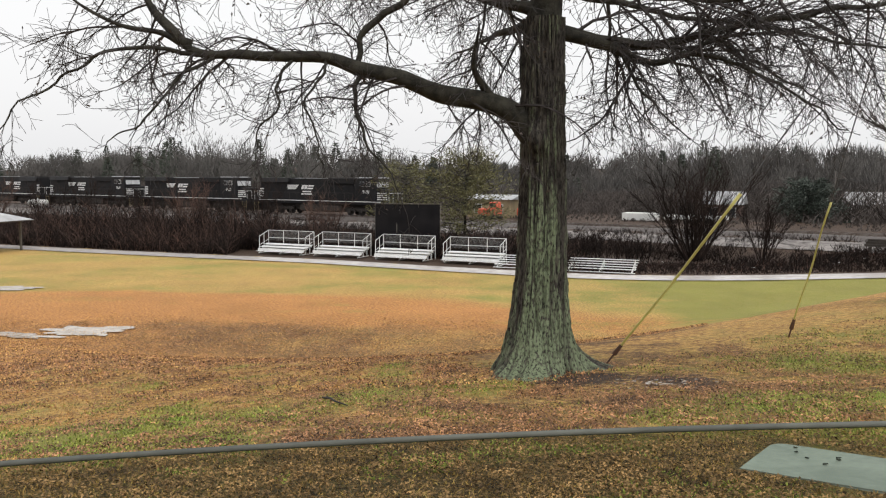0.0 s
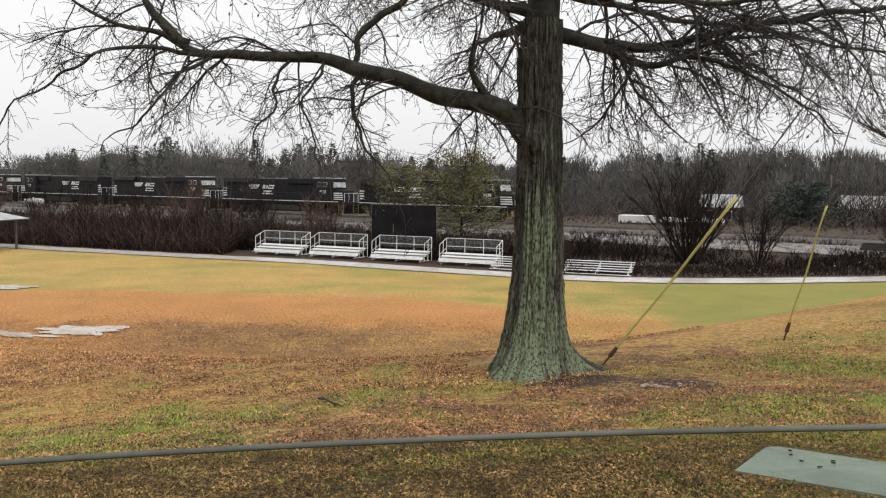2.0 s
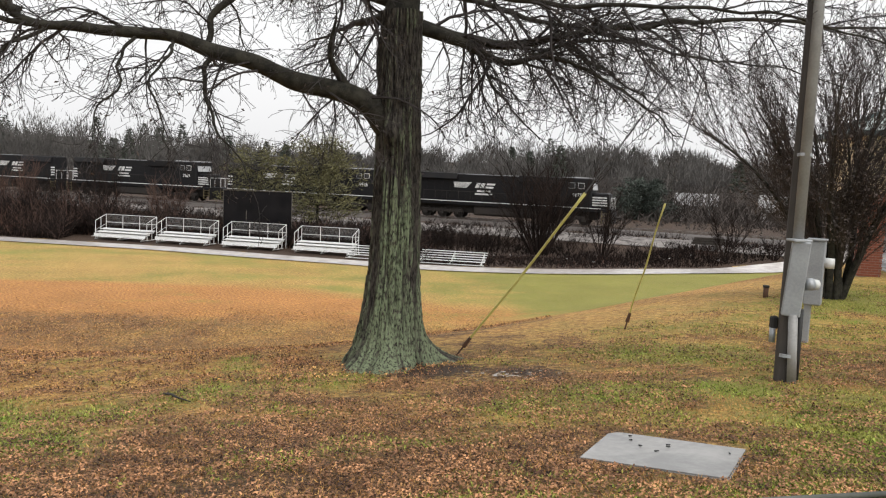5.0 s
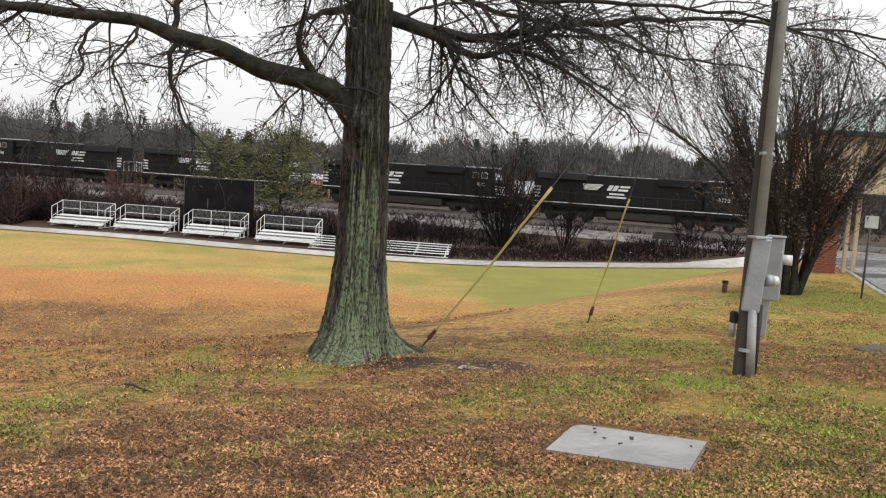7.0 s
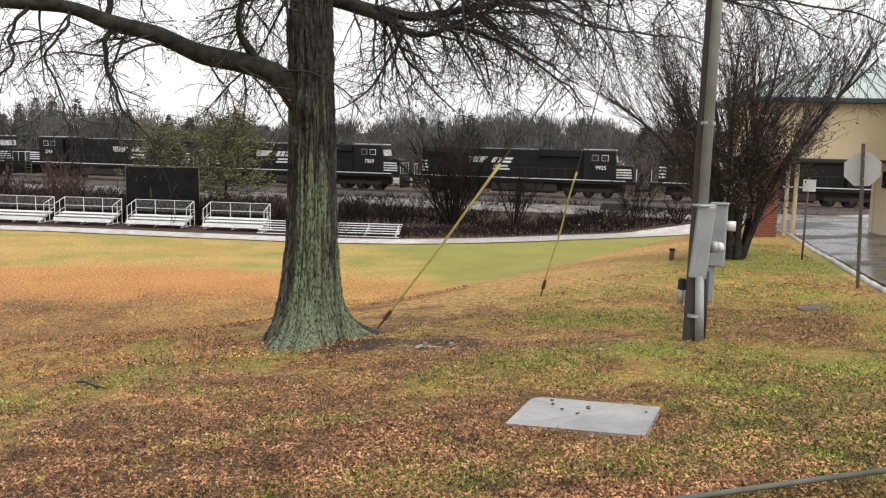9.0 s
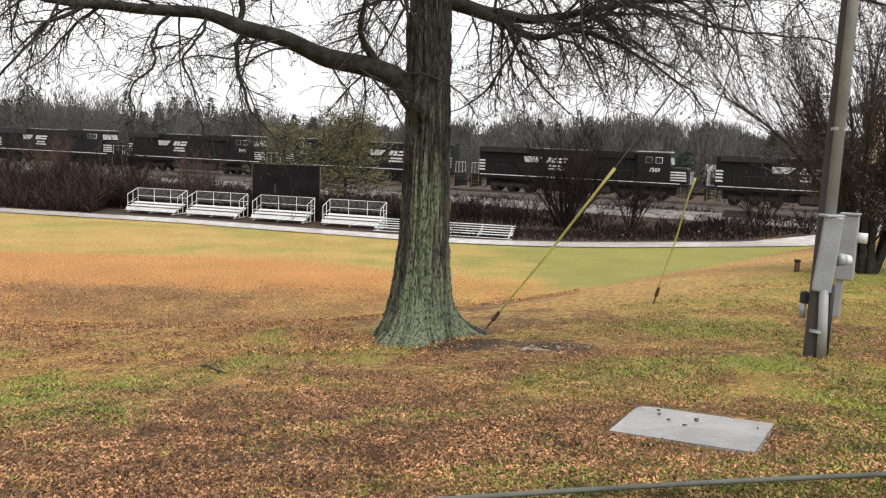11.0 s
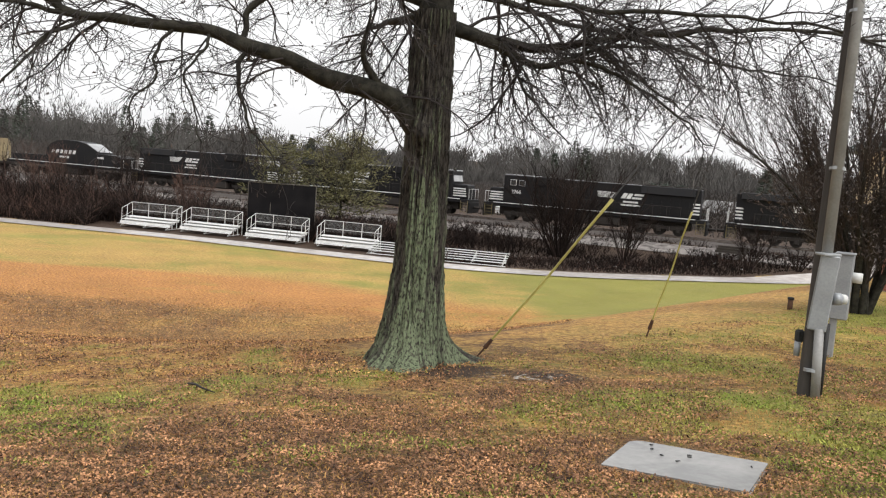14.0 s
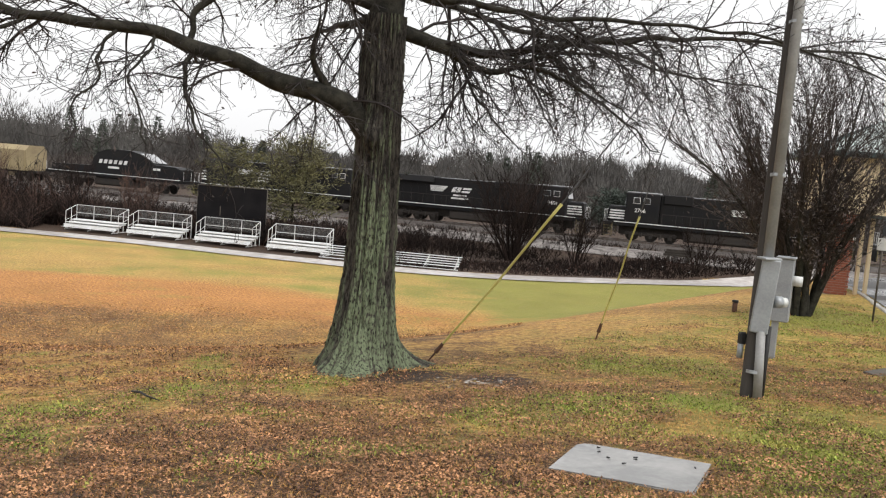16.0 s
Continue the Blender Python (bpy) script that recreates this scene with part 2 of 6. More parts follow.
BRUSH = material("bramble_stems", (0.03, 0.021, 0.018), (0.014, 0.0105, 0.0095), 0.9, 0, 0.25, 3, 0, 0.1, vary=0.5)
BRUSHRED = material("dry_brush", (0.085, 0.042, 0.027), (0.042, 0.024, 0.018), 0.85, 0, 0.3, 3, 0, vary=0.4)
PINE = material("pine_needles", (0.145, 0.135, 0.055), (0.085, 0.082, 0.04), 0.8, 0, 0.7, 5, 0, vary=0.3)
# Evergreen, far wood and far conifer: distance haze is mixed into the base colours.
EVERGREEN = material("hazed_evergreen", (0.05, 0.064, 0.05), (0.038, 0.048, 0.039), 0.8, 0, 0.5, 4, 0, vary=0.4)
FARWOOD = material("far_bare_wood", (0.135, 0.128, 0.12), (0.085, 0.08, 0.076), 0.95, 0, 0.09, 1.6, 0, spec=0.1, vary=0.06)
FARGREEN = material("far_conifer", (0.10, 0.112, 0.09), (0.07, 0.08, 0.066), 0.95, 0, 0.06, 0.5, 0, spec=0.1, vary=0.08)
FARSCRUB = material("far_scrub_stems", (0.105, 0.09, 0.082), (0.06, 0.052, 0.048), 0.95, 0, 0.2, 2, 0, 0.1, vary=0.15)
LEAF = material("dead_leaf", (0.42, 0.215, 0.108), (0.058, 0.031, 0.022), 0.6, 0, 3, 20, 0, 0.15, vary=0.9)
LEAFTREE = material("withered_crape_leaf", (0.075, 0.055, 0.045), (0.04, 0.03, 0.027), 0.8, 0, 3, 20, 0, vary=0.4)
GRASS = material("green_grass_blade", (0.19, 0.26, 0.045), (0.33, 0.30, 0.08), 0.7, 0, 1.2, 12, 0, 0.15, vary=0.75)
ORANGE = material("red_orange_machine", (0.55, 0.10, 0.05), (0.4, 0.08, 0.04), 0.5, 0, 0.8, 10, 0)
WHITEWALL = material("white_siding", (0.62, 0.62, 0.60), (0.5, 0.5, 0.49), 0.7, 0, 0.5, 8, 0.03)
GREYWALL = material("grey_siding", (0.30, 0.30, 0.30), (0.23, 0.23, 0.23), 0.7, 0, 0.5, 8, 0.03)
BROWNWALL = material("brown_brick_far", (0.16, 0.10, 0.08), (0.12, 0.08, 0.065), 0.8, 0, 0.5, 8, 0.03)
WINDOW = material("dark_window_glass", (0.03, 0.035, 0.04), (0.02, 0.022, 0.026), 0.08, 0, 1, 5, 0)
RUBBER = material("black_rubber", (0.012, 0.012, 0.012), (0.02, 0.02, 0.02), 0.7, 0, 8, 60, 0.05)
EDGE = material("ground_glass_edge", (0.105, 0.11, 0.095), (0.06, 0.064, 0.056), 0.85, 0, 20, 90, 0.05)
CARPAINT = material("dark_car_paint", (0.02, 0.022, 0.025), (0.025, 0.027, 0.03), 0.3, 0.2, 3, 30, 0)
# Pale base: wet sand out on the field, painted glints beside the trunk.
PUDDLE = material("pale_wet_patch", (0.46, 0.40, 0.33), (0.30, 0.25, 0.19), 0.2, 0, 0.8, 6, 0.01)
GLASS = glass_material("tinted_car_glass", (0.58, 0.70, 0.59), 0.03)


# ---- builders ----
def finish(name, verts, faces, mat, parent=None, label="", smooth=False):
    me = bpy.data.meshes.new(name)
    me.from_pydata([tuple(v) for v in verts], [], faces)
    if smooth:
        me.polygons.foreach_set("use_smooth", [True] * len(me.polygons))
    me.materials.append(mat)
    me.update()
    ob = new(name, me)
    if parent:
        ob.parent = parent
    if label:
        ob["label"] = label
    return ob


def part(name, bm, mat, parent=None, label="", smooth=False):
    me = bpy.data.meshes.new(name)
    bmesh.ops.recalc_face_normals(bm, faces=bm.faces)
    bm.to_mesh(me)
    bm.free()
    if smooth:
        me.polygons.foreach_set("use_smooth", [True] * len(me.polygons))
    me.materials.append(mat)
    ob = new(name, me)
    if parent:
        ob.parent = parent
    if label:
        ob["label"] = label
    return ob


def empty(name, m, label, category, group="", kind=""):
    ob = new(name)
    ob.empty_display_size = 0.2
    ob.matrix_world = m
    return tagged(ob, label, category, group, kind)


def box(bm, cx, cy, cz, sx, sy, sz, bevel=0.0, rot=None, taper=None):
    """A box of the given size round its centre. taper: (x, y) scale of the top."""
    r = bmesh.ops.create_cube(bm, size=1)
    vs = r["verts"]
    for v in vs:
        k = taper if taper and v.co.z > 0 else (1, 1)
        v.co = Vector((v.co.x * sx * k[0], v.co.y * sy * k[1], v.co.z * sz))
    if bevel:
        es = list({e for v in vs for e in v.link_edges})
        vs = bmesh.ops.bevel(bm, geom=es, offset=bevel, segments=1, affect="EDGES")["verts"]
        vs = list({v for v in vs if v.is_valid} | {v for v in r["verts"] if v.is_valid})
    m = Matrix.Translation((cx, cy, cz)) @ (rot.to_4x4() if rot else Matrix())
    bmesh.ops.transform(bm, matrix=m, verts=vs)
    return bm


def rod(bm, p0, p1, r0, r1=None, n=8):
    p0, p1 = Vector(p0), Vector(p1)
    d = p1 - p0
    m = Matrix.Translation((p0 + p1) / 2) @ d.to_track_quat("Z", "Y").to_matrix().to_4x4()
    bmesh.ops.create_cone(bm, cap_ends=True, segments=n, radius1=r0, radius2=r0 if r1 is None else r1, depth=d.length, matrix=m)
    return bm


def bm_new():
    return bmesh.new()


def one_box(name, mat, parent, c, s, bevel=0.0, label="", taper=None):
    return part(name, box(bm_new(), *c, *s, bevel, None, taper), mat, parent, label)


def one_rod(name, mat, parent, p0, p1, r, n=8, label="", r1=None):
    return part(name, rod(bm_new(), p0, p1, r, r1, n), mat, parent, label, smooth=n > 6)


class Tubes:
    """Collects bent, tapering tubes into one list of vertices and faces."""

    def __init__(self):
        self.v, self.f = [], []

    def add(self, pts, radii, n=4):
        base = len(self.v)
        last = len(pts) - 1
        for i, p in enumerate(pts):
            a, b = pts[max(i - 1, 0)], pts[min(i + 1, last)]
            d = (b - a)
            d.normalize()
            u = d.cross(Vector((0.31, 0.87, 0.38)))
            if u.length < 0.05:
                u = d.cross(Vector((1, 0, 0)))
            u.normalize()
            w = d.cross(u)
            for k in range(n):
                g = 2 * math.pi * k / n
                self.v.append(p + (u * math.cos(g) + w * math.sin(g)) * radii[i])
        for i in range(last):
            for k in range(n):
                a, b = base + i * n + k, base + i * n + (k + 1) % n
                self.f.append((a, b, b + n, a + n))
        self.f.append(tuple(base + last * n + k for k in range(n)))

    def blade(self, p, d, w, length):
        """A small flat leaf."""
        b = len(self.v)
        self.v += [p - w, p + d * (length * 0.5) - w * 0.9, p + d * length, p + d * (length * 0.5) + w * 0.9]
        self.f.append((b, b + 1, b + 2, b + 3))

    def out(self, name, mat, parent=None, label="", smooth=False):
        return finish(name, self.v, self.f, mat, parent, label, smooth)


def curve(points, steps):
    """A smooth line through points (Catmull-Rom), as Vectors."""
    p = [Vector(q) for q in points]
    p = [p[0] * 2 - p[1]] + p + [p[-1] * 2 - p[-2]]
    out = []
    for i in range(1, len(p) - 2):
        for k in range(steps):
            t = k / steps
            a, b, c, d = p[i - 1:i + 3]
            out.append(0.5 * ((2 * b) + (c - a) * t + (2 * a - 5 * b + 4 * c - d) * t * t + (3 * b - a - 3 * c + d) * t ** 3))
    out.append(p[-2])
    return out


def sm(a, b, x):
    t = min(1.0, max(0.0, (x - a) / (b - a)))
    return t * t * (3 - 2 * t)


def smax(a, b, k):
    h = max(k - abs(a - b), 0) / k
    return max(a, b) + h * h * k / 4


TRACK_O, TRACK_D = Vector((26.13, 73.81, 0)), Vector((0.8706, -0.492, 0))
TRACK_YAW, RAIL_Z = -29.47, -3.2


def across(x, y):
    """Metres beyond the railway, away from the field."""
    return 0.492 * (x - 26.13) + 0.8706 * (y - 73.81)


def ground_z(x, y):
    near = smax((-0.112 + 0.004 * min(max(x, -6), 13)) * min(max(y, 0), 24), -1.12, 0.3)
    d, e = -0.633 * (x - 1) + 0.774 * (y - 10.5), 0.774 * (x - 1) + 0.633 * (y - 10.5)
    hill = near - (0.14 + 0.18 * sm(-4, 8, e)) * smax(d - 0.8, 0, 3.0) - 0.13 * smax(e - 33, 0, 6)
    q = across(x, y)
    floor = -5.0 + 1.25 * sm(-15, -5, q) + 0.25 * sm(-4.2, -2.6, q) - 0.2 * sm(3, 5, q) + 8.5 * sm(60, 210, q)
    return smax(hill, floor, 0.9)


# ---- setting ----
PATH_LINE = [(-75, 84), (-58, 77), (-42.6, 70.6), (-24.5, 64.2), (-12, 60.2), (-3, 56.2), (6.2, 52.6), (12, 51.6), (18, 52), (26, 53.6), (34, 55.2), (44, 55.5), (60, 53)]


def path_y(x):
    for (x0, y0), (x1, y1) in zip(PATH_LINE, PATH_LINE[1:]):
        if x0 <= x <= x1:
            return y0 + (y1 - y0) * (x - x0) / (x1 - x0)
    return 85 if x < 0 else 53


def blob(x, y, cx, cy, rx, ry):
    return max(0.0, 1 - ((x - cx) / rx) ** 2 - ((y - cy) / ry) ** 2)


def cover(x, y):
    d, e = -0.633 * (x - 1) + 0.774 * (y - 10.5), 0.774 * (x - 1) + 0.633 * (y - 10.5)
    n = noise.noise(Vector((x * 0.11, y * 0.11, 3.0))) * 0.18 + noise.noise(Vector((x * 0.5, y * 0.5, 7.0))) * 0.16
    n += noise.noise(Vector((x * 1.4, y * 1.4, 2.0))) * 0.3 * (1 - sm(14, 24, y))
    leaf, green = 0.62 + n, 0.34 - n
    # the slope: thinner litter over straw
    f = sm(0.5, 4, d)
    leaf -= 0.2 * sm(-3.5, 2.5, d) * sm(6, 0, e)
    green -= 0.14 * f
    # the flat field: orange foot, then olive straw, green towards the driveway
    f = sm(32, 37, y + 0.08 * x)
    leaf -= 0.42 * f
    right = sm(6, 15, x - 0.12 * (y - 40))
    far = sm(38, 44, y + 0.1 * x + 5 * noise.noise(Vector((x * 0.06, y * 0.1, 4.0))))
    green += f * (0.68 * right + 0.22 * far * (1 - right))
    rust = 0.3 + 0.22 * sm(-3, 3, d) + 0.5 * sm(31, 36, y) * (1 - far) * (1 - right) + 0.4 * n
    rust += 0.25 * sm(-5, -12, x) * sm(10, 16, y) * (1 - far)
    rust -= 0.4 * far
    # mown streaks across the field
    streak = noise.noise(Vector((x * 0.09, y * 0.55, 21.0))) + 0.6 * noise.noise(Vector((x * 0.22, y * 1.1, 5.0)))
    green += 0.3 * streak * f
    rust += 0.4 * noise.noise(Vector((x * 0.1, y * 0.4, 33.0))) * f
    leaf += 0.06 * blob(x, y, -7, 17, 6, 2.4) + 0.07 * sm(0.1, 0.35, noise.noise(Vector((x * 0.07, y * 0.14, 11.0)))) * sm(3, 6, d) * (1 - f)
    # green swale from the trunk, and the green clumps
    green += 0.2 * math.exp(-((d - 0.25) / 0.55) ** 2) * sm(0.2, -1.2, e)
    green += 0.45 * blob(x, y, 3.2, 8.0, 1.7, 0.75) + 0.24 * blob(x, y, -3.5, 6.8, 2.4, 1.5) + 0.5 * blob(x, y, 4.4, 5.2, 1.5, 0.9)
    green += 0.45 * blob(x, y, 2.5, 4.4, 1.5, 0.5) + 0.4 * blob(x, y, 2.0, 5.0, 0.6, 0.4) + 0.3 * blob(x, y, 1.3, 6.2, 0.6, 0.4)
    green += 0.5 * blob(x, y, 12, 15.6, 2.6, 2.4) + 0.35 * blob(x, y, 5, 10.6, 1.4, 1.0)
    leaf += 0.35 * blob(x, y, -0.4, 5.6, 2.6, 1.6) + 0.25 * blob(x, y, 7.0, 9.1, 2.0, 1.6) + 0.3 * blob(x, y, 3.3, 5.1, 0.6, 0.4)
    rust += 0.2 * sm(1.8, 4.2, x) * sm(5, 8, y) * sm(12, 10, y) + 0.7 * blob(x, y, 7.0, 9.1, 2.2, 1.6) + 0.6 * blob(x, y, 6.5, 6.4, 0.9, 0.7)
    # the verge by the driveway: straw and green with thinner litter
    leaf -= 0.16 * sm(1.8, 4.2, x - 0.2 * (y - 6)) + 0.12 * sm(11.5, 14, y) * sm(4, 7, x)
    green += 0.15 * sm(1.8, 4.2, x - 0.2 * (y - 6)) * (1 - 0.6 * sm(9, 12, y)) + 0.42 * blob(x, y, 5.3, 6.2, 1.7, 0.8) + 0.5 * blob(x, y, 3.9, 4.5, 1.5, 0.7) + 0.4 * blob(x, y, 0.9, 4.45, 1.3, 0.4) + 0.25 * blob(x, y, 2.1, 7.45, 0.8, 0.5)
    mud = 0.1 + 0.55 * blob(x, y, 2.3, 9.5, 1.7, 1.0) + 0.42 * blob(x, y, -0.4, 5.2, 2.2, 1.3) + 0.5 * blob(x, y, 1.1, 10.2, 1.3, 1.0)
    rim = math.exp(-((d - 0.9) / 1.3) ** 2) * sm(1, 5, e)
    leaf -= 0.38 * rim
    green -= 0.12 * rim
    mud -= 0.1 * rim
    mud += 0.5 * blob(x, y, 5.1, 7.3, 0.7, 0.4) + 0.5 * blob(x, y, 4.4, 8.6, 0.9, 0.4)
    if y > path_y(x) + 1:
        mud, green = 0.85, 0.15
        if across(x, y) > 2.5:
            mud, green, leaf = 0.8, 0.1, 0.3
    return leaf, green, mud, rust


def lines(spans):
    out = []
    for a, b, step in spans:
        k = max(1, round((b - a) / step))
        out += [a + (b - a) * i / k for i in range(k)]
    return out + [spans[-1][1]]


gx = lines([(-1500, -300, 200), (-300, -80, 20), (-80, -20, 2.5), (-20, -6, 0.7), (-6, 18, 0.35), (18, 40, 1.0), (40, 100, 3), (100, 300, 20), (300, 1500, 200)])
gy = lines([(-300, -20, 40), (-20, 0, 3), (0, 22, 0.35), (22, 45, 0.9), (45, 100, 1.5), (100, 320, 12), (320, 2500, 250)])
gv = [(x, y, ground_z(x, y) + (0.02 * noise.noise(Vector((x * 0.9, y * 0.9, 0))) if 0 < y < 60 else 0)) for y in gy for x in gx]
W = len(gx)
gf = [(j * W + i, j * W + i + 1, j * W + i + W + 1, j * W + i + W) for j in range(len(gy) - 1) for i in range(W - 1)]
ground = finish("ground", gv, gf, GROUND, smooth=True)
tagged(ground, "sloping winter lawn of straw grass, leaf litter and green patches", "ground", kind="structure")
attr = ground.data.color_attributes.new("cover", "FLOAT_COLOR", "POINT")
for i, (x, y, z) in enumerate(gv):
    r, g, b, a = cover(x, y)
    attr.data[i].color = (max(0, r), max(0, g), max(0, b), max(0, a))


def strip(name, mat, line, width, lift, label, category, step=6, cross=5, thick=0.0):
    """A paved or gravelled band laid on the ground along a line."""
    pts = curve([(x, y, 0) for x, y in line], step)
    v, f = [], []
    for i, p in enumerate(pts):
        t = (pts[min(i + 1, len(pts) - 1)] - pts[max(i - 1, 0)]).normalized()
        nrm = Vector((-t.y, t.x, 0))
        ragged = 1 + 0.06 * noise.noise(p * 0.7)
        for k in range(cross):
            c = p + nrm * width * ragged * (k / (cross - 1) - 0.5)
            v.append((c.x, c.y, ground_z(c.x, c.y) + lift))
    for i in range(len(pts) - 1):
        for k in range(cross - 1):
            a = i * cross + k
            f.append((a, a + 1, a + cross + 1, a + cross))
    ob = finish(name, v, f, mat, smooth=True)
    return tagged(ob, label, category, kind="structure")


strip("pavement", CONC, PATH_LINE, 2.5, 0.06, "wet pale concrete walking path around the field", "path")
rail_dir, rail_nrm = TRACK_D, Vector((0.492, 0.8706, 0))


def track_point(s, q, z):
    p = TRACK_O + rail_dir * s + rail_nrm * q
    return Vector((p.x, p.y, z))


strip("gravel_road", GRAVEL, [tuple(track_point(s, -6.6, 0).xy) for s in range(-190, 111, 20)], 4.6, 0.07, "pale grey gravel service road beside the railway", "gravel road", 4, 7)


def ballast_bed():
    v, f = [], []
    prof = [(-4.2, -3.78), (-2.3, -3.38), (-1.9, -3.35), (1.9, -3.35), (2.3, -3.38), (4.2, -3.85)]
    rows = 150
    for i in range(rows + 1):
        s = -220 + i * 2.4
        for q, z in prof:
            p = track_point(s, q + 0.12 * noise.noise(Vector((s * 0.6, q, 0))), z + 0.06 * noise.noise(Vector((s * 0.8, q * 2, 4))))
            v.append(p)
    n = len(prof)
    for i in range(rows):
        for k in range(n - 1):
            a = i * n + k
            f.append((a, a + 1, a + n + 1, a + n))
    return tagged(finish("ballast", v, f, BALLAST), "dark stone ballast bank under the rails", "ballast", kind="structure")


ballast_bed()
track = empty("railway_track", Matrix(), "steel rails on dark timber sleepers over ballast", "railway track", kind="structure")
for side in (-0.72, 0.72):
    bm = bm_new()
    for w, h, z in ((0.14, 0.02, RAIL_Z - 0.16), (0.03, 0.11, RAIL_Z - 0.1), (0.075, 0.045, RAIL_Z - 0.022)):
        c = track_point(-40, side, z)
        box(bm, c.x, c.y, c.z, 330, w, h, 0, Matrix.Rotation(radians(TRACK_YAW), 3, "Z"))
    part("rail", bm, STEEL, track)
tv, tf = [], []
for i in range(560):
    c = track_point(-190 + i * 0.55, 0, RAIL_Z - 0.23)
    b = len(tv)
    for dx, dy, dz in [(-1, -1, -1), (1, -1, -1), (1, 1, -1), (-1, 1, -1), (-1, -1, 1), (1, -1, 1), (1, 1, 1), (-1, 1, 1)]:
        tv.append(c + rail_dir * dx * 0.115 + rail_nrm * dy * 1.3 + Vector((0, 0, dz * 0.07)))
    tf += [(b, b + 1, b + 5, b + 4), (b + 1, b + 2, b + 6, b + 5), (b + 2, b + 3, b + 7, b + 6), (b + 3, b, b + 4, b + 7), (b + 4, b + 5, b + 6, b + 7)]
tagged(finish("sleepers", tv, tf, SLEEPER, track), kind="stuff")

# driveway and kerb
KERB_LINE = [(7.4, 5.2), (9.62, 9.21), (10.66, 11.03), (13.79, 16.11), (17.25, 21.7), (19.0, 25), (21.4, 30)]


def driveway():
    v, f = [], []
    left = curve([(x, y, 0) for x, y in KERB_LINE], 5)
    n = 16
    for p in left:
        for k in range(n):
            c = Vector((p.x + 0.18 + k * 1.4, p.y - k * 0.45, 0))
            v.append((c.x, c.y, ground_z(c.x, c.y) + 0.03))
    for i in range(len(left) - 1):
        for k in range(n - 1):
            a = i * n + k
            f.append((a, a + 1, a + n + 1, a + n))
    return tagged(finish("driveway", v, f, ASPHALT, smooth=True), "wet dark asphalt driveway reflecting the sky", "driveway", kind="structure")


driveway()


def kerb():
    pts = curve([(x, y, 0) for x, y in KERB_LINE], 6)
    top = empty("kerb", Matrix(), "pale concrete kerb of the driveway, wet and chipped", "kerb", kind="structure")
    for a, b in zip(pts, pts[1:]):
        d = b - a
        c = (a + b) / 2
        bm = box(bm_new(), c.x, c.y, ground_z(c.x, c.y) - 0.03, d.length - 0.012, 0.12, 0.18, 0.025, Matrix.Rotation(math.atan2(d.y, d.x), 3, "Z"))
        part("kerb_stone", bm, KERB, top)


kerb()


def puddle(cx, cy, rx, ry, seed, lift=0.05):
    v, f = [Vector((cx, cy, 0))], []
    n = 80
    for k in range(n):
        g = 2 * math.pi * k / n
        r = 0.75 + 0.6 * noise.noise(Vector((math.cos(g) * 1.8, math.sin(g) * 1.8, seed))) + 0.16 * noise.noise(Vector((math.cos(g) * 6, math.sin(g) * 6, seed)))
        v.append(Vector((cx + rx * r * math.cos(g), cy + ry * r * math.sin(g), 0)))
        f.append((0, k + 1, (k + 1) % n + 1))
    z = max(ground_z(p.x, p.y) for p in v) + lift
    for p in v:
        p.z = min(z, ground_z(p.x, p.y) + lift)
    return tagged(finish("puddle", v, f, PUDDLE), "pale rain-wet patch lying in the straw-coloured grass", "puddle", "puddles on the field", "structure")


puddle(-15.8, 32.2, 2.2, 1.3, 1.0)
puddle(-17.8, 30.6, 1.8, 1.0, 2.0)
puddle(-26.5, 44.5, 2.4, 1.0, 3.0)
# Tiny pale discs paint the glints of the wet mud near the trunk.
wet = random.Random(6)
for k in range(44):
    px, py = wet.gauss(2.3, 0.3), wet.gauss(9.2, 0.16)
    rr = wet.uniform(0.012, 0.034)
    puddle(px, py, rr, rr * 0.8, px * 3, 0.035)


# ---- the oak ----
def grow(tubes, start, direction, length, r0, level, rng, droop, leaves=None, wander=0.31, n=4, thin=0.0031):
    """One crooked branch with smaller ones along it."""
    steps = max(3, int(length / (0.16 if level < 2 else 0.12)))
    steps = min(steps, 10)
    d = direction.normalized()
    p = start.copy()
    pts, rad = [p.copy()], [r0]
    for i in range(steps):
        d = d + Vector((rng.uniform(-1, 1), rng.uniform(-1, 1), rng.uniform(-1, 1))) * wander + Vector((0, 0, -droop))
        d.normalize()
        p = p + d * (length / steps)
        pts.append(p.copy())
        rad.append(max(thin, r0 * (1 - 0.8 * (i + 1) / steps)))
    tubes.add(pts, rad, n if level < 2 else 3)
    if leaves is not None and level >= 2 and rng.random() < 0.22:
        w = Vector((rng.uniform(-1, 1), rng.uniform(-1, 1), rng.uniform(-1, 1))) * 0.015
        leaves.blade(pts[-1], Vector((rng.uniform(-1, 1), rng.uniform(-1, 1), rng.uniform(-1.2, 0.4))).normalized(), w, 0.06)
    return pts, rad


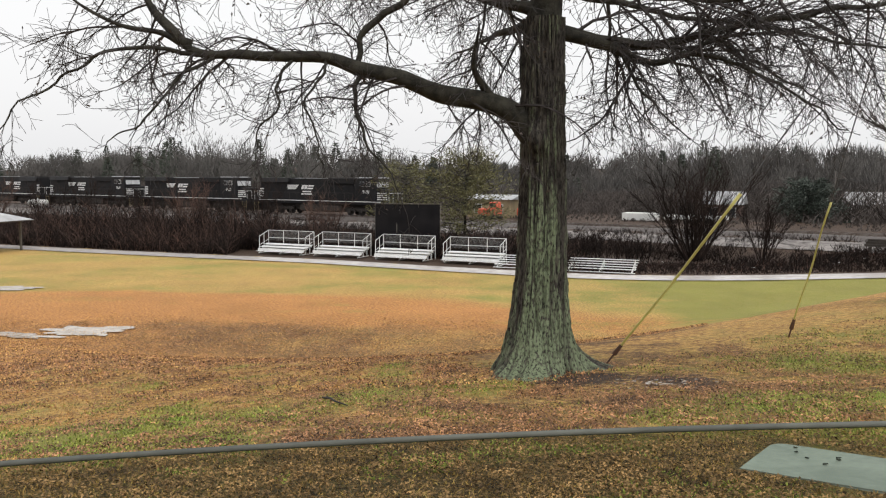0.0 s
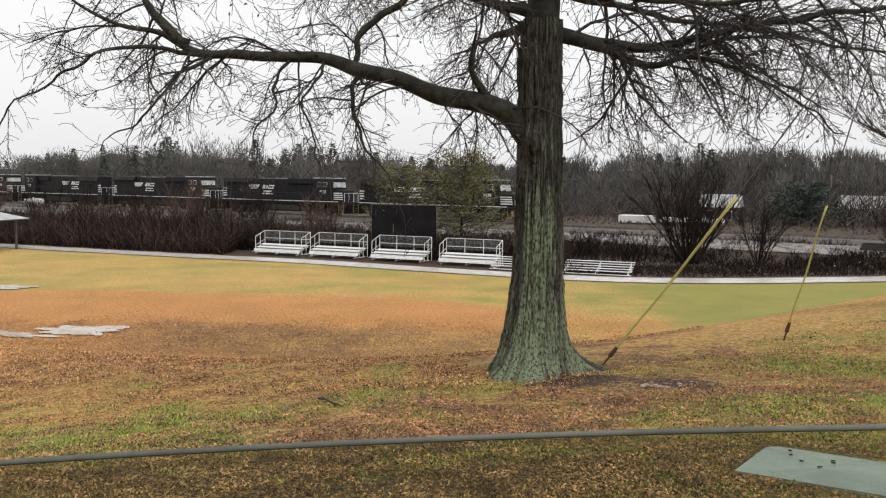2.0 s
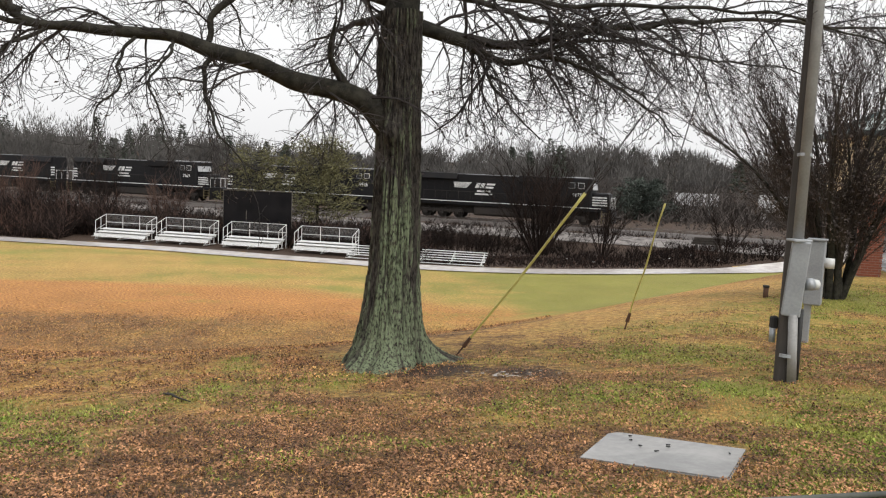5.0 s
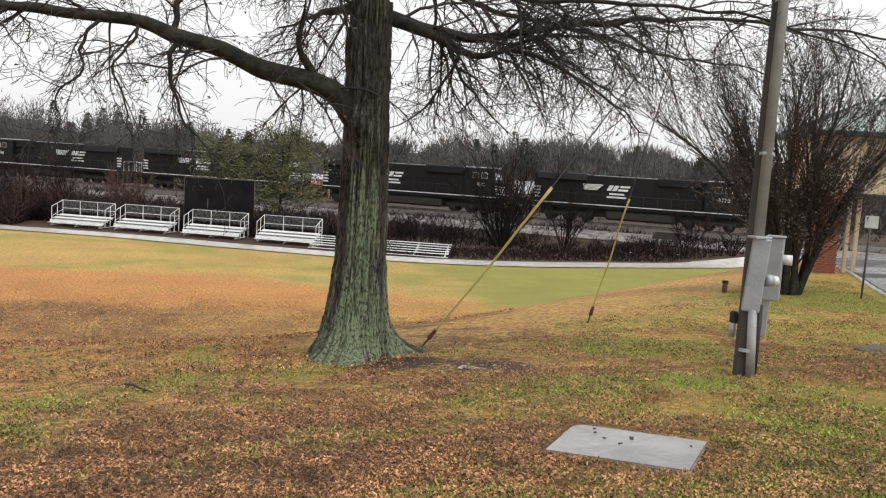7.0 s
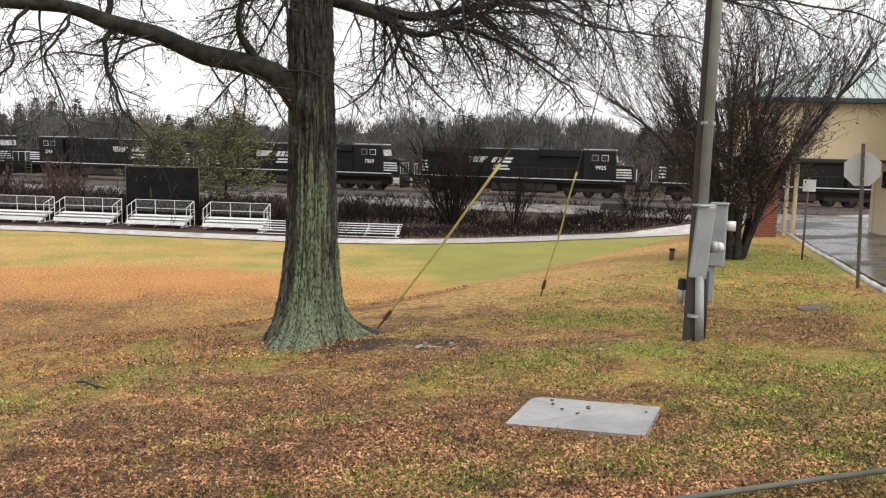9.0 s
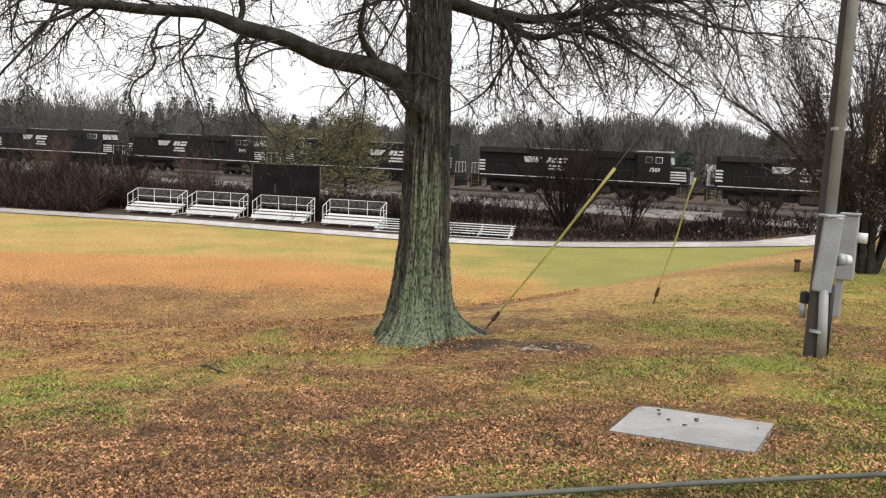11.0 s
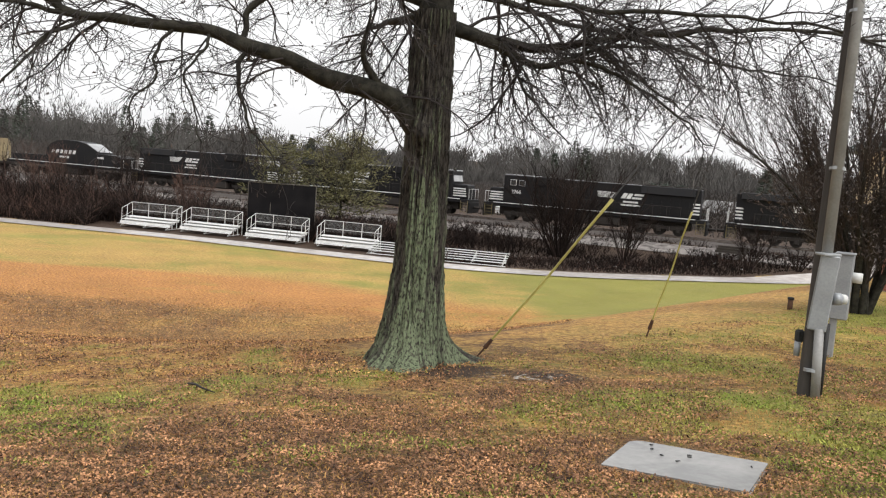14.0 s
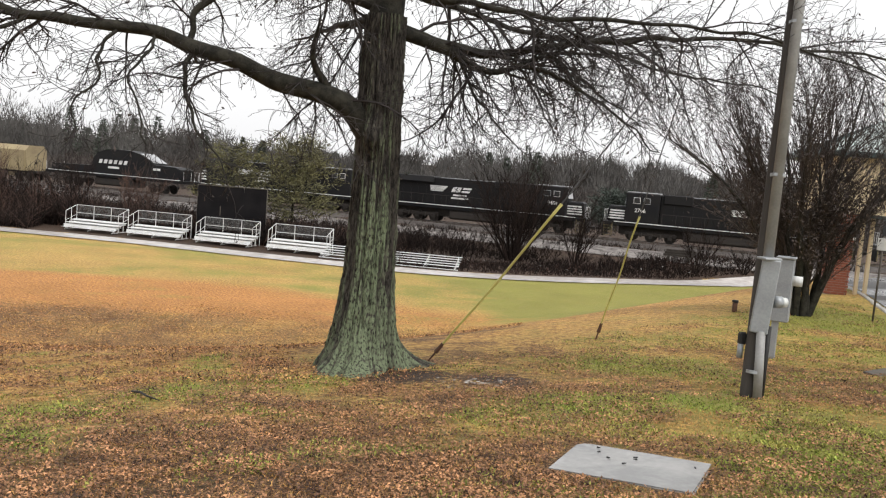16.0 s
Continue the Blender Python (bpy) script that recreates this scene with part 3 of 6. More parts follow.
def sprout(tubes, line, radii, rng, level, count, lengths, droop, spread, up=0.0, leaves=None, stop=2, first=0.1):
    for i in range(count):
        f = first + (1 - first) * (i + rng.random()) / count
        k = min(len(line) - 2, int(f * (len(line) - 1)))
        p, r = line[k].lerp(line[k + 1], rng.random()), radii[k]
        along = (line[k + 1] - line[k]).normalized()
        side = Vector((rng.uniform(-1, 1), rng.uniform(-1, 1), rng.uniform(-1, 1)))
        d = along * spread + side.normalized() + Vector((0, 0, up))
        length = rng.uniform(*lengths) * (1.15 - 0.5 * f)
        pts, rad = grow(tubes, p, d, length, min(r * 0.6, (0.0115 if level == 0 else 0.0085) * length + 0.003), level, rng, droop, leaves)
        if level < stop:
            sprout(tubes, pts, rad, rng, level + 1, max(3, int(length * (8.5 if level == 0 else 9))), (lengths[0] * 0.4, lengths[1] * 0.45), droop * 0.9, 1.0, 0, leaves, stop, 0.15)


def oak():
    rng = random.Random(5)
    tree = empty("oak_tree", pose(1.0, 10.6, -1.1), "large bare oak with lichen-green furrowed bark on the lawn", "tree")
    o = Vector((1.0, 10.6, -1.1))
    # trunk: rings with furrows and root flare
    rings, sides = 210, 240
    v, f, lich_and_shade = [], [], []
    for j in range(rings + 1):
        t = j / rings
        h = -0.25 + 4.9 * t ** 1.15 if t < 1 else 4.65
        flare = 0.17 * math.exp(-max(h, -0.1) * 2.6) + 0.10 * math.exp(-max(h, 0) * 0.8)
        cx, cy = 0.03 * math.sin(h * 0.9) - 0.03 + 0.016 * h, 0.06 * h * 0.5
        for k in range(sides):
            g = 2 * math.pi * k / sides
            lobe = 1 + (0.35 * math.cos(g * 5 + 0.6) + 0.25 * math.cos(g * 3 - 1.0)) * math.exp(-max(h, 0) * 2.6) * 0.5
            reach = 1.0 + (1.7 * max(0, math.cos(g - 0.35)) ** 5 * math.exp(-max(h, 0) * 4.0))
            reach += 1.1 * max(0, math.cos(g - 4.4)) ** 4 * math.exp(-max(h, 0) * 5.5)
            r = 0.305 - 0.014 * h + flare * lobe * reach
            knot = math.exp(-((h - 3.05) / 0.17) ** 2 - (((g - 4.35 + math.pi) % (2 * math.pi) - math.pi) / 0.35) ** 2)
            # broad flutes, then long furrows between plates, then small cross cracks
            ca, sa = math.cos(g), math.sin(g)
            wob = 0.12 * noise.noise(Vector((ca * 3, sa * 3, h * 1.4)))
            c0 = noise.noise(Vector((ca * 2.6, sa * 2.6, h * 0.22)))
            c1 = noise.noise(Vector((ca * 7.5 + wob * 4, sa * 7.5, h * 0.75)))
            c2 = noise.noise(Vector((ca * 15 + wob * 6, sa * 15, h * 3.2 + 9)))
            c3 = noise.noise(Vector((ca * 26, sa * 26, h * 13)))
            ridge = min(0.045, abs(c1) * 0.16) + min(0.024, abs(c2) * 0.08) + 0.010 * c3
            r += ridge - 0.045 + 0.035 * c0 + 0.15 * knot
            v.append((cx + r * math.cos(g), cy + r * math.sin(g), h))
            face = max(0, math.cos(g - 4.5))
            # Lichen mask; its ridge term also paints the furrows' shade as darker bark.
            lich_and_shade.append((0.12 + 0.42 * face + 0.3 * math.exp(-max(h, 0) * 0.7)) * (1 - sm(1.6, 3.2, h) * 0.75) + 9.0 * (ridge - 0.042) + 0.45 * c0)
    for j in range(rings):
        for k in range(sides):
            a, b = j * sides + k, j * sides + (k + 1) % sides
            f.append((a, b, b + sides, a + sides))
    trunk = finish("trunk", v, f, BARK, tree, "furrowed grey bark with pale green lichen", True)
    at = trunk.data.attributes.new("lichen", "FLOAT", "POINT")
    at.data.foreach_set("value", lich_and_shade)
    twigs, leaves = Tubes(), Tubes()

    def limb(points, r0, r1, count, lengths=(0.7, 1.9), droop=0.06, n=12, up=-0.25, power=1.0, follow=0.5):
        line = [p - o for p in curve(points, 6)]
        for i, p in enumerate(line[1:-1]):
            p += Vector((noise.noise(p * 1.7), noise.noise(p * 1.7 + Vector((5, 0, 0))), noise.noise(p * 1.7 + Vector((0, 7, 0))))) * 0.1
        if r0 < 0.06:
            for p in line[1:]:
                p += Vector((noise.noise(p * 4.3), noise.noise(p * 4.3 + Vector((5, 0, 0))), 0.6 * noise.noise(p * 4.3 + Vector((0, 7, 0))))) * 0.07
        m = len(line) - 1
        r1 = min(r1, 0.007) if r1 < r0 else r1
        rad = [r0 + (r1 - r0) * (i / m) ** power for i in range(m + 1)]
        rad = [r * (1 + 0.14 * noise.noise(p * 3.1)) for r, p in zip(rad, line)]
        t = Tubes()
        t.add(line, rad, n)
        t.out("limb", LIMB, tree, smooth=True)
        sprout(twigs, line, rad, rng, 0, count, lengths, droop, follow, up, leaves, 2, 0.12)

    # the long lower limb and its boughs
    limb([(1.1, 10.78, 1.7), (0.9, 10.7, 1.98), (0.66, 10.62, 2.24), (0.41, 10.58, 2.4), (-0.04, 10.52, 2.51), (-0.62, 10.41, 2.66), (-1.19, 10.3, 2.82), (-1.61, 10.25, 2.94), (-2.03, 10.19, 2.99), (-2.65, 10.07, 2.98), (-3.11, 9.95, 2.97), (-3.46, 9.95, 3.1), (-3.84, 9.85, 3.21), (-4.33, 9.84, 3.34), (-4.75, 9.85, 3.58), (-5.3, 9.9, 3.95)], 0.215, 0.03, 32, (0.8, 2.0), 0.07, 14, -0.35, 0.62)
    limb([(-3.2, 9.95, 2.99), (-3.46, 9.94, 3.0), (-3.8, 9.73, 3.02), (-4.24, 9.61, 2.97), (-4.66, 9.48, 2.75), (-5.07, 9.33, 2.4), (-5.5, 9.15, 1.95)], 0.036, 0.008, 13, (0.5, 1.2), 0.06, 7)
    limb([(-3.4, 9.95, 3.08), (-3.74, 9.96, 3.33), (-3.99, 9.98, 3.64), (-4.2, 10.0, 4.1), (-4.6, 10.1, 4.9)], 0.075, 0.02, 9, (0.6, 1.6), 0.06, 8)
    limb([(-3.1, 9.95, 2.95), (-3.3, 9.7, 2.75), (-3.6, 9.5, 2.4), (-3.95, 9.35, 2.0), (-4.2, 9.2, 1.75)], 0.025, 0.006, 9, (0.4, 1.0), 0.06, 6)
    limb([(-1.33, 10.3, 2.86), (-1.37, 10.17, 2.56), (-1.37, 10.05, 2.3), (-1.23, 9.93, 1.98), (-1.02, 9.8, 1.67), (-0.8, 9.7, 1.3)], 0.036, 0.007, 10, (0.4, 1.1), 0.05, 7)
    limb([(-2.2, 10.15, 2.97), (-2.35, 9.9, 2.7), (-2.3, 9.7, 2.3), (-2.5, 9.6, 1.95), (-2.45, 9.55, 1.65)], 0.024, 0.006, 11, (0.5, 1.1), 0.06, 6)
    limb([(-1.8, 10.2, 2.95), (-1.75, 9.8, 2.7), (-1.9, 9.5, 2.35), (-1.8, 9.4, 1.95), (-1.65, 9.3, 1.6)], 0.022, 0.006, 11, (0.5, 1.1), 0.06, 6)
    limb([(-1.37, 10.31, 2.92), (-1.34, 10.33, 3.18), (-1.18, 10.36, 3.45), (-0.76, 10.4, 3.76), (-0.19, 10.56, 4.18), (0.6, 10.7, 4.8)], 0.038, 0.048, 8, (0.6, 1.5), 0.06, 8)
    limb([(0.35, 10.55, 2.42), (0.28, 10.5, 2.62), (0.1, 10.3, 2.95), (0.15, 10.1, 3.4)], 0.085, 0.012, 8, (0.4, 1.0), 0.05, 7)
    # the boughs on the other side
    limb([(1.0, 10.8, 3.5), (1.3, 10.82, 3.39), (1.74, 10.74, 3.24), (2.09, 10.64, 3.06), (2.36, 10.54, 2.97), (2.7, 10.45, 3.02), (3.1, 10.38, 3.15), (3.6, 10.2, 3.25), (4.2, 10.0, 3.3)], 0.13, 0.03, 22, (0.8, 2.0), 0.07, 10, -0.2, 0.62, 1.1)
    limb([(1.0, 10.85, 3.55), (1.3, 10.86, 3.43), (1.91, 10.85, 3.26), (2.41, 10.76, 3.22), (2.97, 10.69, 3.28), (3.67, 10.63, 3.49), (4.43, 10.56, 3.59), (5.3, 10.5, 3.67), (6.4, 10.4, 3.7), (7.5, 10.2, 3.66), (8.6, 10.0, 3.55), (9.5, 9.9, 3.3)], 0.12, 0.025, 38, (0.8, 2.0), 0.06, 10, -0.2, 0.5, 1.1)
    limb([(1.1, 10.7, 3.9), (1.8, 10.3, 3.75), (2.6, 9.9, 3.6), (3.5, 9.6, 3.55), (4.6, 9.4, 3.6), (5.8, 9.3, 3.5), (6.9, 9.2, 3.3), (7.8, 9.1, 3.0)], 0.065, 0.02, 20, (0.8, 2.0), 0.07, 8, -0.25, 0.5, 1.1)
    limb([(1.1, 10.9, 4.1), (2.0, 11.5, 3.9), (3.2, 12.0, 3.8), (4.6, 12.4, 3.7), (6.2, 12.7, 3.5), (7.8, 12.8, 3.4), (9.0, 12.9, 3.2)], 0.075, 0.02, 25, (0.9, 2.1), 0.07, 8, -0.25, 0.5, 1.1)
    limb([(2.7, 10.45, 3.05), (3.2, 10.2, 2.95), (3.7, 10.0, 2.7), (4.2, 9.9, 2.4), (4.6, 9.8, 2.05)], 0.035, 0.008, 12, (0.4, 1.1), 0.06, 6)
    limb([(3.1, 10.65, 3.3), (3.7, 10.9, 3.1), (4.3, 11.1, 2.8), (5.0, 11.2, 2.45)], 0.035, 0.008, 12, (0.4, 1.1), 0.06, 6)
    limb([(2.0, 10.7, 3.1), (2.15, 10.4, 2.7), (2.4, 10.2, 2.35), (2.75, 10.1, 1.95)], 0.03, 0.007, 9, (0.4, 1.0), 0.06, 6)
    # the upper boughs, towards the top of the crown
    limb([(0.93, 10.85, 3.67), (0.41, 10.95, 3.8), (-0.2, 11.1, 4.05), (-1.2, 11.3, 4.3), (-2.6, 11.5, 4.6)], 0.12, 0.02, 16, (0.8, 2.0), 0.08, 9, -0.4, 0.5)
    limb([(1.0, 10.6, 3.9), (0.3, 9.9, 4.1), (-0.8, 9.2, 4.2), (-2.0, 8.6, 4.2), (-3.4, 8.2, 4.3)], 0.11, 0.02, 18, (0.8, 1.9), 0.09, 9, -0.45, 0.5)
    limb([(1.1, 10.6, 4.2), (1.6, 9.8, 4.4), (2.4, 8.9, 4.5), (3.4, 8.0, 4.5)], 0.1, 0.02, 18, (0.8, 1.8), 0.09, 8, -0.4)
    limb([(1.0, 10.9, 3.5), (0.7, 11.6, 3.6), (0.3, 12.6, 3.6), (-0.3, 13.8, 3.5)], 0.09, 0.02, 16, (0.8, 1.8), 0.08, 8, -0.4)
    limb([(1.05, 10.85, 3.4), (1.05, 10.9, 4.6), (1.15, 10.95, 6.2), (1.3, 11.0, 8.2), (1.5, 11.0, 10.5)], 0.25, 0.04, 20, (1.5, 3.2), 0.03, 12, 0.3)
    for g in range(7):
        a = g * 0.9 + 0.4
        z = 4.8 + g * 0.75
        r = 4.2 - g * 0.35
        limb([(1.1, 10.9, z), (1.1 + r * 0.4 * math.cos(a), 10.9 + r * 0.4 * math.sin(a), z + 0.8), (1.1 + r * math.cos(a), 10.9 + r * math.sin(a), z + 1.4)], 0.09, 0.02, 8, (1.0, 2.2), 0.04, 7, 0)
    tagged(twigs.out("twig_spray", TWIG, tree), "fine bare drooping twigs", kind="stuff")
    tagged(leaves.out("withered_foliage", LEAFTREE, tree), "few brown leaves left on the twigs", kind="stuff")


oak()


# ---- other trees and brush ----
CRAPE = material("grey_brown_twig", (0.055, 0.04, 0.035), (0.028, 0.021, 0.019), 0.75, 0, 3, 30, 0)


def crape_tree():
    rng = random.Random(11)
    x, y = 11.54, 16.43
    o = Vector((x, y, ground_z(x, y) - 0.1))
    tree = empty("crape_tree", Matrix.Translation(o), "multi-stemmed bare ornamental tree with withered seed heads", "tree")
    twigs, leaves = Tubes(), Tubes()
    for k in range(13):
        a = k * 2.4 + rng.uniform(-0.3, 0.3)
        lean = rng.uniform(0.1, 0.46) if k else 0.05
        d = Vector((math.cos(a) * lean * 0.6, math.sin(a) * lean * 0.6, 1)).normalized()
        p = Vector((math.cos(a) * 0.16, math.sin(a) * 0.16, 0))
        pts = [p.copy()]
        n = 9
        length = rng.uniform(4.0, 5.5)
        for i in range(n):
            d = (d + Vector((rng.uniform(-1, 1), rng.uniform(-1, 1), 0)) * 0.16 + Vector((math.cos(a), math.sin(a), 0)) * (0.13 * lean if i > 1 else 0.0)).normalized()
            p = p + d * length / n
            pts.append(p.copy())
        rad = [0.082 * (1 - 0.8 * i / n) for i in range(n + 1)]
        t = Tubes()
        t.add(pts, rad, 8)
        t.out("stem", LIMB, tree, smooth=True)

        def shoots(line, rads, level, count, lens):
            for j in range(count):
                f = 0.17 + 0.83 * ((j + rng.random()) / count) ** 1.35
                m = min(len(line) - 2, int(f * (len(line) - 1)))
                q = line[m].lerp(line[m + 1], rng.random())
                along = (line[m + 1] - line[m]).normalized()
                out = Vector((q.x, q.y, 0)).normalized() if q.xy.length > 0.05 else Vector((1, 0, 0))
                dd = along * 1.7 + Vector((rng.uniform(-1, 1), rng.uniform(-1, 1), rng.uniform(-0.4, 0.8))) * 0.8 + out * 0.25
                pp, rr = grow(twigs, q, dd, rng.uniform(*lens), min(rads[m] * 0.5, 0.02 if level == 0 else 0.008), level, rng, -0.05, None, 0.17, 4, 0.0037)
                if level < 2:
                    shoots(pp, rr, level + 1, 8 if level == 0 else 6, (lens[0] * 0.45, lens[1] * 0.5))
                elif rng.random() < (0.97 if pp[-1].z < 3.2 else 0.4):
                    for _ in range(3 if pp[-1].z < 2.8 else 2):
                        e = pp[-1] + Vector((rng.uniform(-1, 1), rng.uniform(-1, 1), rng.uniform(-1, 1))) * 0.12
                        w = Vector((rng.uniform(-1, 1), rng.uniform(-1, 1), rng.uniform(-1, 1))).normalized() * 0.022
                        leaves.blade(e, Vector((rng.uniform(-1, 1), rng.uniform(-1, 1), rng.uniform(-1, 1))).normalized(), w, 0.085)

        shoots(pts, rad, 0, 13, (1.0, 2.3))
    tagged(twigs.out("twig_spray", CRAPE, tree), kind="stuff")
    tagged(leaves.out("seed_spray", LEAFTREE, tree), "small dark withered seed heads and leaves", kind="stuff")


crape_tree()


def needle_tree(name, x, y, height, width, mat, seed, label, count=2600, leaf=0.42, bare=0.12, z=None, sharp=0.85):
    rng = random.Random(seed)
    o = Vector((x, y, ground_z(x, y) - 0.1 if z is None else z))
    tree = empty(name, Matrix.Translation(o), label, "tree")
    one_rod("trunk", LIMB, tree, (0, 0, 0), (0.1, 0, height * 0.95), height * 0.018, 8, r1=0.02)
    t, wood = Tubes(), Tubes()
    boughs = 46
    for b in range(boughs):
        h = bare + (1 - bare) * (b + rng.random()) / boughs
        a = b * 2.4 + rng.uniform(-0.4, 0.4)
        reach = width * 0.5 * (1 - h ** 1.4 * sharp) * rng.uniform(0.6, 1.12)
        p0 = Vector((0, 0, h * height))
        p1 = p0 + Vector((math.cos(a) * reach, math.sin(a) * reach, reach * rng.uniform(0.05, 0.45)))
        mid = p0.lerp(p1, 0.5) + Vector((0, 0, -0.05 * reach))
        wood.add([p0, mid, p1], [0.05, 0.03, 0.012], 3)
        for _ in range(count // boughs):
            f = rng.random() ** 0.6
            p = p0.lerp(p1, f) + Vector((rng.gauss(0, 1), rng.gauss(0, 1), rng.gauss(0, 0.7))) * (0.12 + 0.13 * width / 6)
            d = (Vector((math.cos(a), math.sin(a), 0.4)) + Vector((rng.uniform(-1, 1), rng.uniform(-1, 1), rng.uniform(-1, 1)))).normalized()
            w = d.cross(Vector((rng.uniform(-1, 1), rng.uniform(-1, 1), rng.uniform(-1, 1)))).normalized() * leaf * 0.13
            t.blade(p, d, w, leaf * rng.uniform(0.6, 1.3))
    wood.out("bough_frame", LIMB, tree)
    tagged(t.out("crown", mat, tree), kind="stuff")
    return tree


needle_tree("pine_tree", -0.4, 68.0, 8.4, 9.4, PINE, 3, "young olive-green pine standing behind the bleachers", 7600, 0.36, 0.22, None, 0.5)
needle_tree("pine_tree", -5.6, 69.5, 7.6, 7.4, PINE, 4, "small olive-green pine beside the dark screen", 3400, 0.34, 0.25, None, 0.45)
needle_tree("evergreen_tree", 40.4, 97.5, 5.4, 9.6, EVERGREEN, 5, "broad dark evergreen beyond the railway", 7000, 0.55, 0.0, -4.9, 0.5)
needle_tree("evergreen_tree", 9.5, 101, 6.0, 4.5, EVERGREEN, 6, "dark pointed evergreen beyond the railway", 1800, 0.6, 0.03, -4.0)


def bare_bush(name, x, y, height, width, stems, seed, label, mat=BRUSH, z=None, thick=0.05):
    rng = random.Random(seed)
    o = Vector((x, y, ground_z(x, y) - 0.1 if z is None else z))
    bush = empty(name, Matrix.Translation(o), label, "shrub")
    st, tw = Tubes(), Tubes()
    for k in range(stems):
        a, lean = k * 2.4 + rng.uniform(-0.5, 0.5), rng.uniform(0.08, 0.65)
        p = Vector((math.cos(a), math.sin(a), 0)) * rng.uniform(0, width * 0.12)
        d = Vector((math.cos(a) * lean, math.sin(a) * lean, 1)).normalized()
        length = height * rng.uniform(0.6, 1.0)
        pts, rad = grow(st, p, d, length, thick, 0, rng, -0.02, None, 0.1, 5, 0.012)
        for j in range(9):
            f = 0.25 + 0.72 * j / 9
            m = min(len(pts) - 2, int(f * (len(pts) - 1)))
            pp, rr = grow(tw, pts[m], (pts[m + 1] - pts[m]).normalized() + Vector((rng.uniform(-1, 1), rng.uniform(-1, 1), rng.uniform(-0.2, 0.6))) * 0.8, length * rng.uniform(0.2, 0.42), thick * 0.4, 1, rng, -0.02, None, 0.15, 3, 0.011)
            for i in range(5):
                m2 = min(len(pp) - 2, 1 + i)
                grow(tw, pp[m2], (pp[m2 + 1] - pp[m2]).normalized() + Vector((rng.uniform(-1, 1), rng.uniform(-1, 1), rng.uniform(-0.2, 0.8))) * 0.7, length * rng.uniform(0.1, 0.22), thick * 0.2, 2, rng, 0, None, 0.15, 3, 0.009)
    st.out("stem", mat, bush)
    tagged(tw.out("twig_spray", mat, bush), kind="stuff")
    return bush


bare_bush("bare_shrub", 17.5, 62.5, 8.6, 6, 34, 21, "tall many-stemmed bare shrub above the service road", BRUSH, None, 0.07)
bare_bush("bare_shrub", 22.3, 61.0, 5.4, 3, 12, 22, "slender bare shrub on the wet bank", BRUSH)
bare_bush("bare_shrub", 31.2, 58.0, 5.0, 2.5, 8, 23, "thin bare sapling on the wet bank", BRUSH)
bare_bush("bare_shrub", 9.0, 64.0, 2.1, 22, 54, 24, "low brown bare shrub by the gravel", BRUSH, None, 0.03)
bare_bush("bare_shrub", 5.5, 66.0, 2.1, 22, 50, 25, "low rusty-brown bare shrub by the gravel", BRUSHRED, None, 0.03)
bare_bush("bare_shrub", 12.6, 63.0, 2.1, 22, 50, 26, "low brown bare shrub by the gravel", BRUSH, None, 0.03)
bare_bush("bare_shrub", 34.8, 57.2, 2.2, 1.2, 7, 27, "thin bare sapling on the wet bank", BRUSH)
for i, (bx, by, bh) in enumerate([(-20, 76, 6.2), (-27, 78, 6.8), (-33, 80, 6.0), (-40, 84, 6.5), (-13.5, 73, 5.2), (-47, 87, 6.5), (-23.5, 75, 5.0), (-55, 90, 6.5)]):
    bare_bush("bare_shrub", bx, by, bh, 4, 15, 30 + i, "bare saplings rising out of the brown thicket", BRUSHRED if i % 3 == 1 else BRUSH)


def thicket():
    rng = random.Random(8)
    a, b = Tubes(), Tubes()
    for i in range(27000):
        x = rng.uniform(-75, 48) if i % 3 else rng.uniform(-75, 4)
        back = rng.random()
        y = path_y(x) + 2.2 + back * (8 if x < 4 else 5.5)
        left = 1 - sm(-21, -12, x)
        tall = (4.6 - 0.9 * (1 - sm(-48, -38, x))) * left + (3.0 - 2.35 * sm(4, 11, x)) * (1 - left)
        if x > -20 and path_y(x) + 1 < y < path_y(x) + 6.6 and x < 4:
            y += 5.2
        if across(x, y) > -5.5:
            continue
        h = tall * (0.35 + 0.65 * back) * rng.uniform(0.35, 1.1)
        p = Vector((x, y, ground_z(x, y) - 0.05))
        d = Vector((rng.gauss(0, 0.4), rng.gauss(0, 0.4), 1)).normalized()
        m = p + d * h * 0.55
        e = m + (d + Vector((rng.gauss(0, 0.5), rng.gauss(0, 0.5), -0.1))).normalized() * h * 0.5
        t = b if rng.random() < (0.3 if x < -12 else 0.12) else a
        t.add([p, m, e], [0.038, 0.028, 0.011], 3)
        for _ in range(2):
            q = p.lerp(m, rng.uniform(0.3, 1))
            t.add([q, q + Vector((rng.gauss(0, 0.5), rng.gauss(0, 0.5), rng.uniform(0, 0.7))) * h * 0.35], [0.026, 0.01], 3)
    tagged(a.out("thicket", BRUSH), "dark tangled bramble thicket along the path", "thicket", kind="stuff")
    tagged(b.out("thicket", BRUSHRED), "reddish dry brush among the bramble thicket", "thicket", kind="stuff")


thicket()


